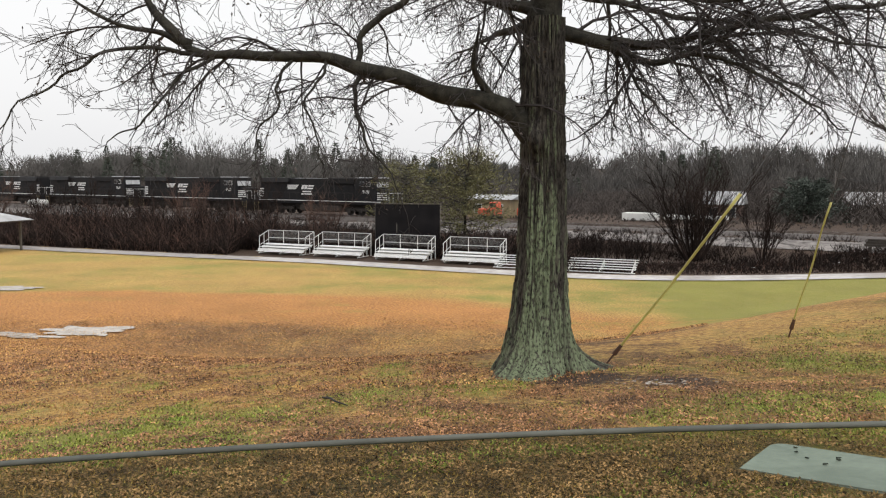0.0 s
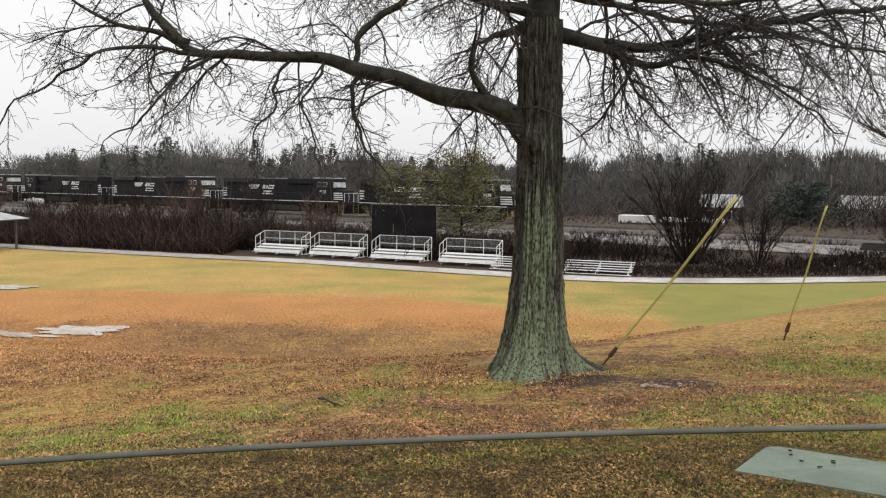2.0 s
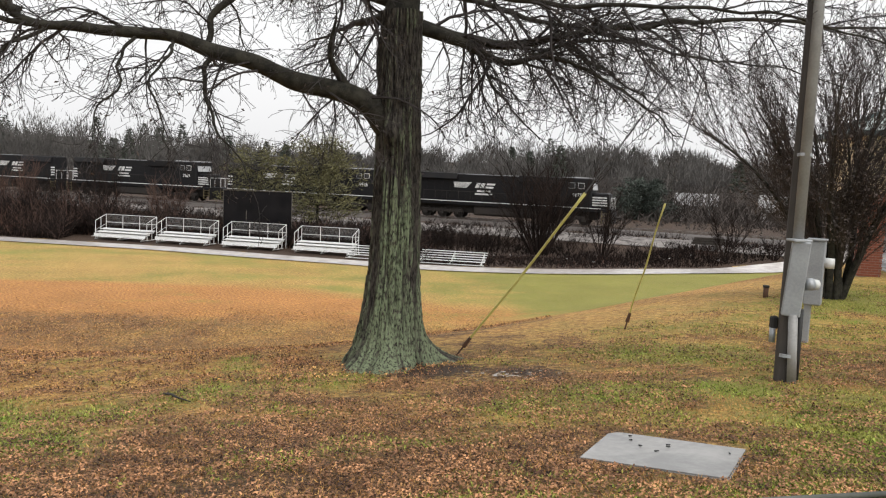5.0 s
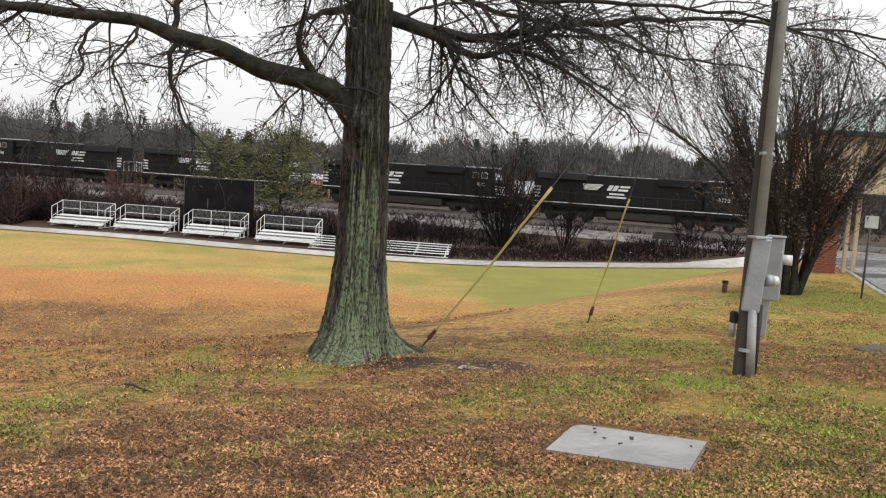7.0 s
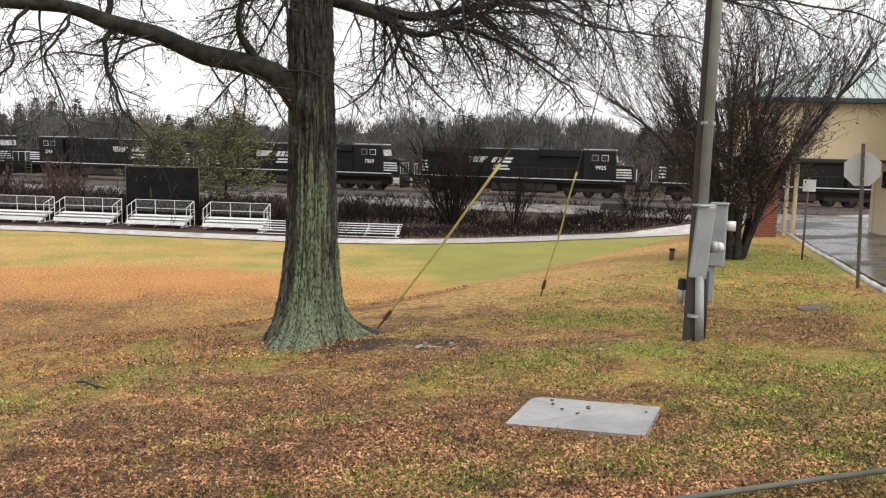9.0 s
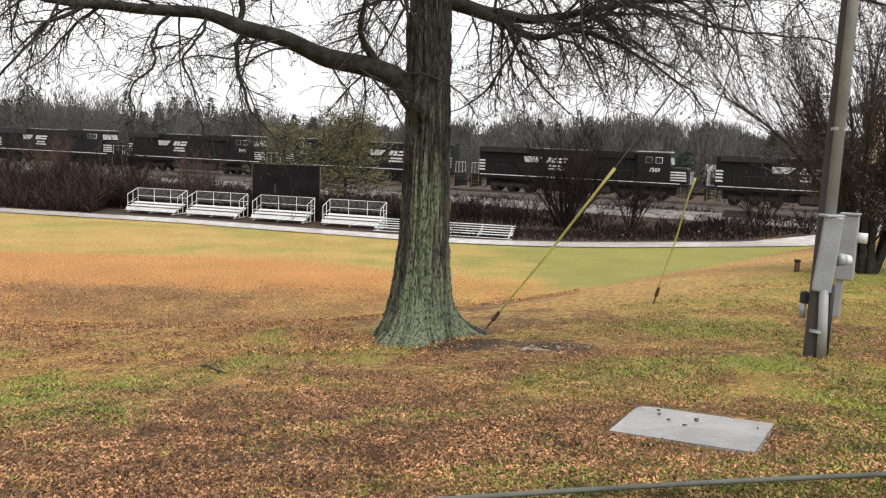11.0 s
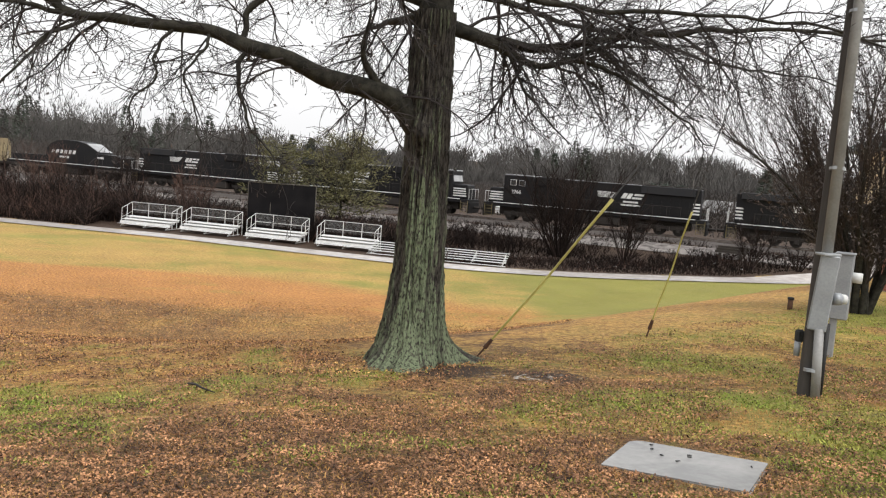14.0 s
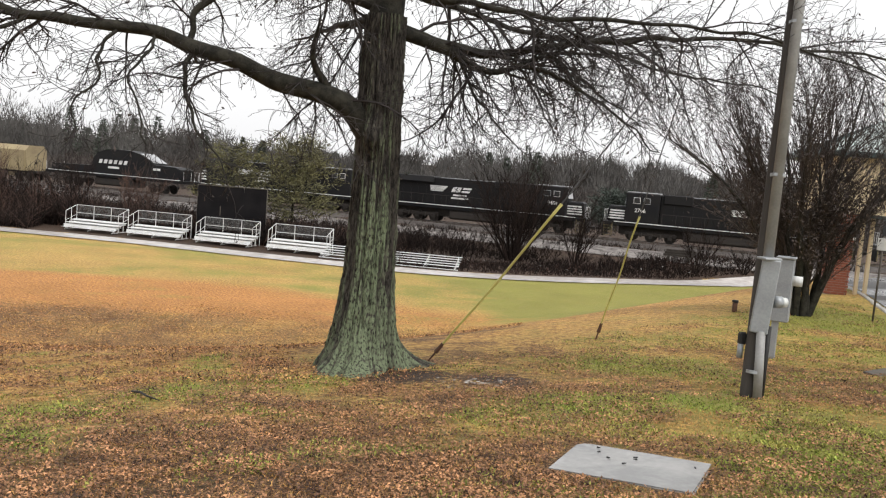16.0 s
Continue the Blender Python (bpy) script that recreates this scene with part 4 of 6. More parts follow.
def dry_weeds():
    rng = random.Random(17)
    t = Tubes()
    for i in range(15000):
        s, q = rng.uniform(-70, 45), rng.uniform(-15, -3.4)
        if noise.noise(Vector((s * 0.15, q * 0.4, 3))) < rng.uniform(-0.6, 0.2) + 0.5 * sm(-9.5, -8, q):
            continue
        p = track_point(s, q, 0)
        if p.y < path_y(p.x) + 2:
            continue
        p.z = ground_z(p.x, p.y) + 0.03
        h = rng.uniform(0.15, 0.6)
        for _ in range(3):
            t.add([p, p + Vector((rng.gauss(0, 0.5), rng.gauss(0, 0.5), 1)) * h], [0.02, 0.008], 3)
    tagged(t.out("dry_weeds", BRUSH), "low dry weeds scattered over the gravel bank", "weeds", kind="stuff")


dry_weeds()


def far_woods():
    """Leafless crowns of many fine twigs on the far slope, with conifers among them."""
    rng = random.Random(9)
    bare, green, trunks = Tubes(), Tubes(), Tubes()

    def spike(t, p, d, w, length):
        b = len(t.v)
        t.v += [p - w, p + w, p + d * length]
        t.f.append((b, b + 1, b + 2))

    for i in range(860):
        s = rng.uniform(-290, 180)
        row = i % 3
        q = (55, 85, 120)[row] + rng.uniform(-14, 18)
        if s > -30 and row == 0:
            q += 18
        p = track_point(s, q, 0)
        p.z = ground_z(p.x, p.y) - 0.3
        dist = math.hypot(p.x, p.y)
        low = (0.024 if s < -60 else 0.036 if s < 40 else 0.042) * dist
        h = max(4.0, (low + 1.5 - p.z) * rng.uniform(0.62, 1.08) * (0.95 + 0.85 * noise.noise(Vector((s * 0.021, q * 0.01, 1.0)))))
        conifer = rng.random() < (0.36 if s < -110 else 0.14)
        w = h * (0.42 if conifer else rng.uniform(0.75, 1.1))
        trunks.add([p, p + Vector((rng.uniform(-0.3, 0.3), 0, h * 0.9))], [0.16, 0.04], 4)
        clumps = [(rng.uniform(0.25, 0.85), rng.uniform(0, 6.283), rng.uniform(0.1, 0.75)) for _ in range(9)]
        for k in range(620):
            if conifer:
                f = rng.random()
                r = w * 0.5 * (1 - f) ** 0.8 * math.sqrt(rng.random())
                a = rng.uniform(0, 6.283)
                c = p + Vector((r * math.cos(a), r * math.sin(a), h * (0.05 + 0.95 * f)))
                d = Vector((math.cos(a), math.sin(a), rng.uniform(-0.3, 0.5))).normalized()
                spike(green, c, d, Vector((rng.uniform(-1, 1), rng.uniform(-1, 1), rng.uniform(-1, 1))).normalized() * 0.17, rng.uniform(0.5, 1.0))
                continue
            # boughs gather the twigs in rounded sprays
            f, a, o = clumps[k % 9]
            r = w * 0.5 * math.sin(math.pi * min(1, f * 0.8 + 0.15)) ** 0.7 * o
            g = Vector((rng.gauss(0, 1), rng.gauss(0, 1), rng.gauss(0, 1))) * w * 0.135
            c = p + Vector((r * math.cos(a), r * math.sin(a), h * f)) + g
            if c.z > p.z + h:
                c.z = p.z + h - rng.random() * 0.2 * h
            d = (Vector((c.x - p.x, c.y - p.y, 0)) * (0.6 / w) + Vector((rng.uniform(-0.3, 0.3), rng.uniform(-0.3, 0.3), rng.uniform(0.5, 1.1)))).normalized()
            spike(bare, c, d, Vector((rng.uniform(-1, 1), rng.uniform(-1, 1), rng.uniform(-0.3, 0.3))).normalized() * rng.uniform(0.05, 0.11), rng.uniform(0.7, 1.7))
    tagged(bare.out("far_woods", FARWOOD), "grey-brown leafless woods on the far slope", "woods", kind="stuff")
    tagged(green.out("far_woods", FARGREEN), "dull green conifers among the far woods", "woods", kind="stuff")
    tagged(trunks.out("far_woods", FARWOOD), "thin grey trunks of the far woods", "woods", kind="stuff")


far_woods()


def far_scrub():
    """Low dark growth between the railway and the woods."""
    rng = random.Random(19)
    t = Tubes()
    for i in range(15000):
        s = rng.uniform(-150, 95)
        deep = rng.random() ** 0.7
        q = 11 + 46 * deep
        p = track_point(s, q, 0)
        p.z = ground_z(p.x, p.y) - 0.05
        n = noise.noise(Vector((s * 0.06, q * 0.1, 5)))
        h = (0.4 + 3.0 * sm(18, 34, q)) * (0.75 + 0.9 * n) * rng.uniform(0.5, 1.15)
        if h < 0.2:
            continue
        for _ in range(2):
            m = p + Vector((rng.gauss(0, 0.35), rng.gauss(0, 0.35), 0.6)) * h
            t.add([p, m, m + Vector((rng.gauss(0, 0.4), rng.gauss(0, 0.4), 0.5)) * h], [0.07, 0.06, 0.02], 3)
    tagged(t.out("far_scrub", FARSCRUB), "dark bare scrub between the railway and the woods", "scrub", kind="stuff")


far_scrub()


# ---- bleachers and screen ----
def bleacher(x, y, rows, length, railed, yaw=-22, label=""):
    """Open aluminium stand. Local x runs along the benches and the front faces -y."""
    g = "bleachers along the path"
    top = empty("bleacher", pose(x, y, ground_z(x, y) + 0.06, 0, 0, yaw), label, "bleacher", g)
    pitch, rise, low = (0.58, 0.17, 0.42) if railed else (0.5, 0.115, 0.22)
    for r in range(rows):
        z, yy = low + r * rise, r * pitch
        one_box("seat_plank", ALU, top, (0, yy, z), (length, 0.25, 0.04), 0.008)
        if railed or r == 0:
            one_box("foot_plank", ALU, top, (0, yy - 0.3, z - (0.035 if railed and r else 0.2)), (length, 0.56 if railed and r else 0.25, 0.03), 0.006)
        if railed:
            one_box("riser_plank", ALU, top, (0, yy - 0.1, z - 0.1), (length, 0.03, 0.17), 0.006)
    for k in range(3):
        xx = (k / 2 - 0.5) * (length - 0.5)
        bm = bm_new()
        depth = (rows - 1) * pitch
        rod(bm, (xx, -0.35, 0.03), (xx, depth + 0.3, 0.03), 0.03, n=6)
        rod(bm, (xx, -0.3, 0.05), (xx, depth + 0.1, low + (rows - 1) * rise - 0.05), 0.03, n=6)
        for r in range(rows):
            rod(bm, (xx, r * pitch, 0.03), (xx, r * pitch, low + r * rise - 0.02), 0.025, n=6)
        part("support_frame", bm, ALU, top)
    if railed:
        depth, zt = (rows - 1) * pitch + 0.25, 1.85
        zf = 1.42
        back = bm_new()
        for z in (zt, zt - 0.62):
            rod(back, (-length / 2, depth, z), (length / 2, depth, z), 0.019, n=6)
        for k in range(4):
            rod(back, (-length / 2 + k * length / 3, depth, 0.03), (-length / 2 + k * length / 3, depth, zt), 0.024, n=6)
        part("back_rail", back, ALU, top)
        for sx in (-1, 1):
            bm = bm_new()
            xx = sx * length / 2
            rod(bm, (xx, 0.1, zf), (xx, depth, zt), 0.024, n=6)
            rod(bm, (xx, 0.1, zf - 0.75), (xx, depth, zt - 0.75), 0.016, n=6)
            for k in range(3):
                f = k / 2
                rod(bm, (xx, 0.1 + (depth - 0.1) * f, 0.05), (xx, 0.1 + (depth - 0.1) * f, zf + (zt - zf) * f), 0.022, n=6)
            part("side_rail", bm, ALU, top)
        bm = bm_new()
        for k in range(46):
            xx = -length / 2 + (k + 0.5) * length / 46
            rod(bm, (xx, depth + 0.03, zt - 0.88), (xx + 0.1, depth + 0.03, zt - 0.02), 0.006, n=3)
            rod(bm, (xx + 0.1, depth + 0.035, zt - 0.88), (xx, depth + 0.035, zt - 0.02), 0.006, n=3)
        part("chain_link_panel", bm, MESH, top)
    return top


railed_text = "railed aluminium bleacher, its wet benches shining white"
low_text = "low open aluminium bleacher without rails"
for bx, by in ((-15.5, 65.2), (-10.55, 63.5), (-5.27, 61.3), (0.13, 59.0)):
    bleacher(bx, by, 3, 4.55, True, -22, railed_text)
bleacher(4.1, 56.4, 5, 4.8, False, -20, low_text)
bleacher(8.95, 54.6, 5, 4.8, False, -18, low_text)


def screen_fence():
    x, y = -5.0, 64.5
    top = empty("windscreen_fence", pose(x, y, ground_z(x, y), 0, 0, -6), "tall fence panel hung with black windscreen cloth", "fence")
    for k in range(4):
        one_rod("post", POST, top, (-2.65 + k * 1.77, 0, -0.1), (-2.65 + k * 1.77, 0, 4.35), 0.04)
    one_rod("top_rail", POST, top, (-2.65, 0, 4.3), (2.65, 0, 4.3), 0.028)
    v, f = [], []
    nx, nz = 26, 16
    for j in range(nz + 1):
        for i in range(nx + 1):
            xx, zz = -2.65 + 5.3 * i / nx, 0.05 + 4.2 * j / nz
            yy = -0.06 + 0.07 * noise.noise(Vector((xx * 0.9, zz * 0.6, 2)))
            v.append((xx, yy, zz))
    f = [(j * (nx + 1) + i, j * (nx + 1) + i + 1, (j + 1) * (nx + 1) + i + 1, (j + 1) * (nx + 1) + i) for j in range(nz) for i in range(nx)]
    cloth = finish("cloth", v, f, SCREEN, top)
    cloth.modifiers.new("thickness", "SOLIDIFY").thickness = 0.01


screen_fence()


# ---- things on the lawn ----
def concrete_slab():
    rot = math.atan2(-0.67, 0.87)
    cx, cy = 2.65, 5.6
    nx, ny = ground_z(cx - 0.5, cy) - ground_z(cx + 0.5, cy), ground_z(cx, cy - 0.5) - ground_z(cx, cy + 0.5)
    tilt = Vector((0, 0, 1)).rotation_difference(Vector((nx, ny, 1)).normalized()).to_matrix().to_4x4()
    top = empty("concrete_slab", Matrix.Translation((cx, cy, ground_z(cx, cy) - 0.028)) @ tilt @ pose(0, 0, 0, 0, 0, math.degrees(rot)), "flat wet concrete vault cover set in the grass", "slab")
    bm = bm_new()
    outline = [(-0.5, -0.47), (0.57, -0.5), (0.56, 0.42), (-0.45, 0.49), (-0.51, 0.46), (-0.55, 0.38)]
    lo = [bm.verts.new((x, y, -0.1)) for x, y in outline]
    hi = [bm.verts.new((x, y, 0.035)) for x, y in outline]
    bm.faces.new(hi)
    bm.faces.new(lo[::-1])
    for i in range(len(outline)):
        j = (i + 1) % len(outline)
        bm.faces.new((lo[i], lo[j], hi[j], hi[i]))
    bmesh.ops.bevel(bm, geom=[e for e in bm.edges if all(v.co.z > 0 for v in e.verts)], offset=0.012, segments=2, affect="EDGES")
    part("cover", bm, SLAB, top)
    rng = random.Random(2)
    for x, y in ((-0.36, 0.38), (-0.2, 0.1), (-0.02, 0.22), (-0.05, -0.02), (0.46, 0.2), (-0.3, 0.25), (0.02, 0.18)):
        t = Tubes()
        a = rng.uniform(0, 6)
        p = Vector((x, y, 0.04))
        t.add([p, p + Vector((math.cos(a), math.sin(a), 0.1)) * 0.035], [0.007, 0.004], 5)
        ob = t.out("wet_leaf", RUBBER, top, "dark wet leaf curled on the slab")


concrete_slab()


def utility_pole():
    b = Vector((5.34, 8.36, ground_z(5.34, 8.36)))
    top = empty("utility_pole", Matrix.Translation(b), "weathered wooden utility pole with a grey conduit up its side", "utility pole")
    lean = Vector((0.07, 0.1, 1.0)).normalized()
    t = Tubes()
    t.add([lean * h for h in (-0.4, 0.5, 2, 4, 6.5, 9.6)], [0.1, 0.099, 0.097, 0.095, 0.09, 0.08], 18)
    t.out("pole", POLEWOOD, top, smooth=True)
    base, high = Vector((0.015, -0.16, 0)), Vector((-0.045, -0.132, 0))
    one_rod("lower_conduit", PLASTIC, top, base, high + lean * 0.8 + Vector((0.01, -0.02, 0)), 0.052, 14, "grey conduit out of the ground")
    one_rod("upper_conduit", PLASTIC, top, high + lean * 1.6, high + lean * 8.5, 0.06, 14, "grey plastic riser conduit")
    bm = box(bm_new(), high.x + lean.x * 1.2, high.y - 0.03 + lean.y * 1.2, 1.2, 0.2, 0.14, 0.86, 0.012, Matrix.Rotation(radians(-30), 3, "Z") @ Matrix.Rotation(radians(4), 3, "Y"))
    bx = part("meter_box", bm, GALV, top, "tall grey sheet-metal meter box")
    c = high + lean * 1.2 + Vector((0, -0.03, 0))
    one_box("box_lid", GALV, bx, (c.x, c.y, c.z + 0.445), (0.22, 0.18, 0.03), 0.008)
    m1 = c + Vector((0.17, -0.02, -0.05))
    one_rod("meter_collar", GALV, bx, m1 + Vector((-0.06, 0, 0)), m1 + Vector((0.02, 0, 0)), 0.07, 18)
    one_rod("meter_glass", PALE, bx, m1 + Vector((0.02, 0, 0)), m1 + Vector((0.09, 0, 0)), 0.062, 18, "pale round electricity meter", 0.055)
    one_rod("black_pipe", RUBBER, top, (0.15, -0.02, -0.1), (0.14, -0.03, 0.85), 0.032, 10, "black cable duct")
    one_box("tap_bracket", RUBBER, top, (-0.07, 0.15, 0.66), (0.09, 0.08, 0.15), 0.02)
    one_rod("tap_spout", GALV, top, (-0.08, 0.15, 0.6), (-0.08, 0.15, 0.43), 0.035, 10)
    for h in (0.3, 2.6, 4.4):
        c2 = high * 0.8 + lean * h
        bm = bm_new()
        rod(bm, c2 + lean * 0.0, c2 + lean * 0.035, 0.085, n=14)
        part("pipe_strap", bm, GALV, top)
    return b, lean


pole_base, pole_lean = utility_pole()


def meter_pedestal():
    x, y = 7.5, 11.15
    top = empty("meter_pedestal", pose(x, y, ground_z(x, y), 0, 0, -38), "pale grey electrical cabinet on a short post", "electrical cabinet")
    one_box("post", GALV, top, (-0.06, 0, 0.26), (0.1, 0.1, 0.72), 0.01, "pale square post")
    one_box("cabinet", GALV, top, (0, 0, 1.09), (0.25, 0.24, 0.98), 0.015)
    one_box("cabinet_lid", GALV, top, (0, -0.005, 1.595), (0.28, 0.28, 0.03), 0.008)
    one_rod("meter", PALE, top, (0.12, -0.03, 1.25), (0.26, -0.03, 1.25), 0.08, 18, "pale round electricity meter", 0.078)


meter_pedestal()


def guy_wire(ax, ay, gx_, gy_, gz_, height, label, r=0.0175):
    a = Vector((ax, ay, ground_z(ax, ay)))
    top = empty("guy_wire", Matrix.Translation(a), label, "guy wire", "guy wires of the pole")
    g = Vector((gx_, gy_, gz_)) - a
    d = g.normalized()
    side = d.cross(Vector((0, 0, 1))).normalized()
    start = d * 0.3
    t = Tubes()
    n = 9
    pts = [start.lerp(g, i / n) + side * 0.012 * math.sin(i * 1.1) + Vector((0, 0, -0.03 * math.sin(math.pi * i / n))) for i in range(n + 1)]
    t.add(pts, [r] * n + [r * 1.3], 12)
    t.out("guard", YELLOW, top, "faded yellow plastic guy guard", True)
    one_rod("anchor_rod", RUST, top, d * -0.35, d * 0.34, 0.014, 8)
    bm = rod(bm_new(), d * 0.18, d * 0.36, 0.035, 0.024, 8)
    part("anchor_clamp", bm, RUST, top)
    end = pole_base + pole_lean * height - a
    one_rod("strand", WIRE, top, g, end, 0.009, 6)
    return a, d


guy_wire(2.02, 11.18, 3.42, 10.05, 1.28, 6.0, "guy wire in a faded yellow guard beside the oak")
guy_wire(5.28, 13.05, 5.46, 12.15, 1.12, 9.3, "guy wire in a thin yellow guard on the lawn edge", 0.0135)


def stop_sign():
    x, y = 10.48, 11.37
    top = empty("stop_sign", pose(x, y, ground_z(x, y), 0, -3.4, 0), "back of an octagonal traffic sign on a brown post", "road sign")
    bm = box(bm_new(), 0, 0, 1.15, 0.06, 0.04, 2.7, 0.008, Matrix.Rotation(radians(-42), 3, "Z"))
    part("post", bm, POST, top)
    bm = bm_new()
    bmesh.ops.create_cone(bm, cap_ends=True, segments=8, radius1=0.305, radius2=0.305, depth=0.006,
                          matrix=Matrix.Translation((0.05, 0.055, 2.06)) @ Matrix.Rotation(radians(-42), 4, "Z") @ Matrix.Rotation(radians(90), 4, "X") @ Matrix.Rotation(radians(22.5), 4, "Z"))
    part("sign_plate", bm, SIGN, top, "bare aluminium back of the plate")
    for z in (1.9, 2.24):
        one_rod("bolt", GALV, top, (-0.01, -0.05, z), (0.05, 0.06, z), 0.012, 6)


stop_sign()


def small_sign():
    x, y = 12.67, 15.49
    top = empty("small_sign", pose(x, y, ground_z(x, y), 0, 0, 0), "small pale rectangular sign on a thin post", "road sign")
    one_rod("post", POST, top, (0, 0, -0.1), (0.02, 0, 1.9), 0.022)
    part("sign_plate", box(bm_new(), 0.02, -0.03, 1.72, 0.27, 0.008, 0.27, 0.003, Matrix.Rotation(radians(-35), 3, "Z")), WHITEWALL, top)


small_sign()


def lawn_bits():
    x, y = 10.3, 17.12
    v = empty("standpipe_stub", pose(x, y, ground_z(x, y)), "short dark iron stub standing in the lawn", "pipe stub")
    one_rod("stub", RUST, v, (0, 0, -0.1), (0, 0, 0.24), 0.06, 10)
    one_rod("cap", RUBBER, v, (0, 0, 0.24), (0, 0, 0.29), 0.075, 10)
    t = Tubes()
    pts = [Vector(p) for p in ((-1.62, 8.95, 0.03), (-1.5, 8.75, 0.05), (-1.4, 8.55, 0.04), (-1.24, 8.36, 0.02))]
    for p in pts:
        p.z += ground_z(p.x, p.y)
    t.add(pts, [0.012, 0.014, 0.01, 0.005], 6)
    tagged(t.out("fallen_stick", TWIG), "fallen dark stick lying in the grass", "stick")
    v2 = empty("manhole_cover", pose(8.33, 9.77, ground_z(8.33, 9.77) + 0.01, 2, -2, 20), "dull brown utility cover flush with the leaves", "cover")
    one_box("lid", POST, v2, (0, 0, 0), (0.55, 0.36, 0.03), 0.01)


lawn_bits()


# ---- the drive-through building ----
def building():
    bx, by = 16.29, 21.63
    z0 = ground_z(bx, by)
    top = empty("drive_through_building", pose(bx, by, z0, 0, 0, -22), "cream building with a drive-through canopy and metal roof", "building")
    soffit, eave, depth = 2.47, 4.2, 3.2
    # brick pillar, course by course
    core = one_box("brick_pillar", MORTAR, top, (0, 0.3, soffit / 2 - 0.1), (0.56, 0.56, soffit + 0.2), 0, "red brick pillar")
    brick_mesh = None
    for c in range(int(soffit / 0.077)):
        for side in range(4):
            for k in range(3):
                off = -0.195 + k * 0.195 + (0.04 if c % 2 else -0.04)
                if brick_mesh is None:
                    first = one_box("brick", BRICK, core, (0, 0, 0), (0.185, 0.03, 0.064), 0.004)
                    brick_mesh = first.data
                    ob = first
                else:
                    ob = new("brick", brick_mesh)
                    ob.parent = core
                r = Matrix.Rotation(side * math.pi / 2, 4, "Z")
                ob.matrix_basis = Matrix.Translation((0, 0.3, 0.04 + c * 0.077)) @ r @ Matrix.Translation((off, -0.288, 0))
    for px in (0.68, 0.95):
        one_box("canopy_post", CREAM, top, (px, 0.5, soffit / 2), (0.11, 0.11, soffit), 0.01)
    one_box("canopy_fascia", CREAM, top, (1.8, 0.3, (soffit + eave) / 2), (4.4, 0.4, eave - soffit), 0.02, "wide cream stucco fascia")
    one_box("canopy_fascia", CREAM, top, (-0.4, 0.5 + depth / 2, (soffit + eave) / 2), (0.4, depth, eave - soffit), 0.02)
    one_box("canopy_ceiling", TRIM, top, (1.85, depth / 2 + 0.3, soffit + 0.12), (4.3, depth - 0.3, 0.08), 0)
    one_box("soffit_band", TRIM, top, (1.8, 0.28, soffit - 0.03), (4.42, 0.42, 0.1), 0.01, "dark band under the fascia")
    # the wing that comes forward
    wl = 9.0
    one_box("wing_wall", CREAM, top, (4.15, (2.2 - wl) / 2, eave / 2 - 0.3), (0.3, wl + 2.2, eave + 0.6), 0.01)
    one_box("wing_wall", CREAM, top, (8.0, -wl + 0.4, eave / 2 - 0.3), (8.0, 0.3, eave + 0.6), 0.01)
    one_box("rear_wall", CREAM, top, (8.0, 2.4, eave / 2 - 0.3), (8.0, 0.3, eave + 0.6), 0.01)
    w = one_box("service_window", TRIM, top, (3.98, 0.2, 1.55), (0.08, 0.85, 1.25), 0.01, "dark framed teller window")
    one_box("pane", WINDOW, w, (3.935, 0.2, 1.55), (0.012, 0.7, 1.08), 0)
    one_box("window_sill", CREAM, w, (3.92, 0.2, 0.88), (0.16, 1.0, 0.07), 0.01)
    one_box("night_box", WINDOW, top, (3.95, 1.3, 1.85), (0.1, 0.4, 0.55), 0.01, "dark deposit box")
    d = one_box("service_door", WHITEWALL, top, (3.98, -1.5, 1.0), (0.06, 0.9, 2.05), 0.01)
    # roofs: standing seam metal over dark eaves
    def roof(x0, x1, y0, y1, rise, over, name):
        cx, cy = (x0 + x1) / 2, (y0 + y1) / 2
        lx, ly = (x1 - x0) / 2 + over, (y1 - y0) / 2 + over
        inset = min(lx, ly)
        bm = bm_new()
        z1 = eave + 0.14
        lo = [bm.verts.new((cx + a * lx, cy + b * ly, z1)) for a, b in ((-1, -1), (1, -1), (1, 1), (-1, 1))]
        if lx >= ly:
            hi = [bm.verts.new((cx - lx + inset, cy, z1 + rise)), bm.verts.new((cx + lx - inset + 0.01, cy, z1 + rise))]
            fs = [(lo[0], lo[1], hi[1], hi[0]), (lo[1], lo[2], hi[1]), (lo[2], lo[3], hi[0], hi[1]), (lo[3], lo[0], hi[0])]
        else:
            hi = [bm.verts.new((cx, cy - ly + inset, z1 + rise)), bm.verts.new((cx, cy + ly - inset + 0.01, z1 + rise))]
            fs = [(lo[0], lo[1], hi[0]), (lo[1], lo[2], hi[1], hi[0]), (lo[2], lo[3], hi[1]), (lo[3], lo[0], hi[0], hi[1])]
        for f in fs:
            bm.faces.new(f)
        bm.faces.new(lo[::-1])
        rf = part(name, bm, ROOFMETAL, top, "pale green standing-seam metal roof")
        one_box("eave_gutter", TRIM, rf, (cx, cy, eave + 0.06), (2 * lx + 0.1, 2 * ly + 0.1, 0.16), 0.02, "dark green gutter and eave")
        # seams on the two faces towards the lawn
        for k in range(int(2 * lx / 0.42)):
            xx = cx - lx + 0.2 + k * 0.42
            run = min(ly, lx - abs(xx - cx)) if lx >= ly else min(inset, lx - abs(xx - cx))
            if run > 0.15:
                b2 = bm_new()
                rod(b2, (xx, cy - ly, z1 + 0.01), (xx, cy - ly + run, z1 + 0.02 + rise * run / inset), 0.018, n=4)
                part("seam", b2, TRIM, rf)
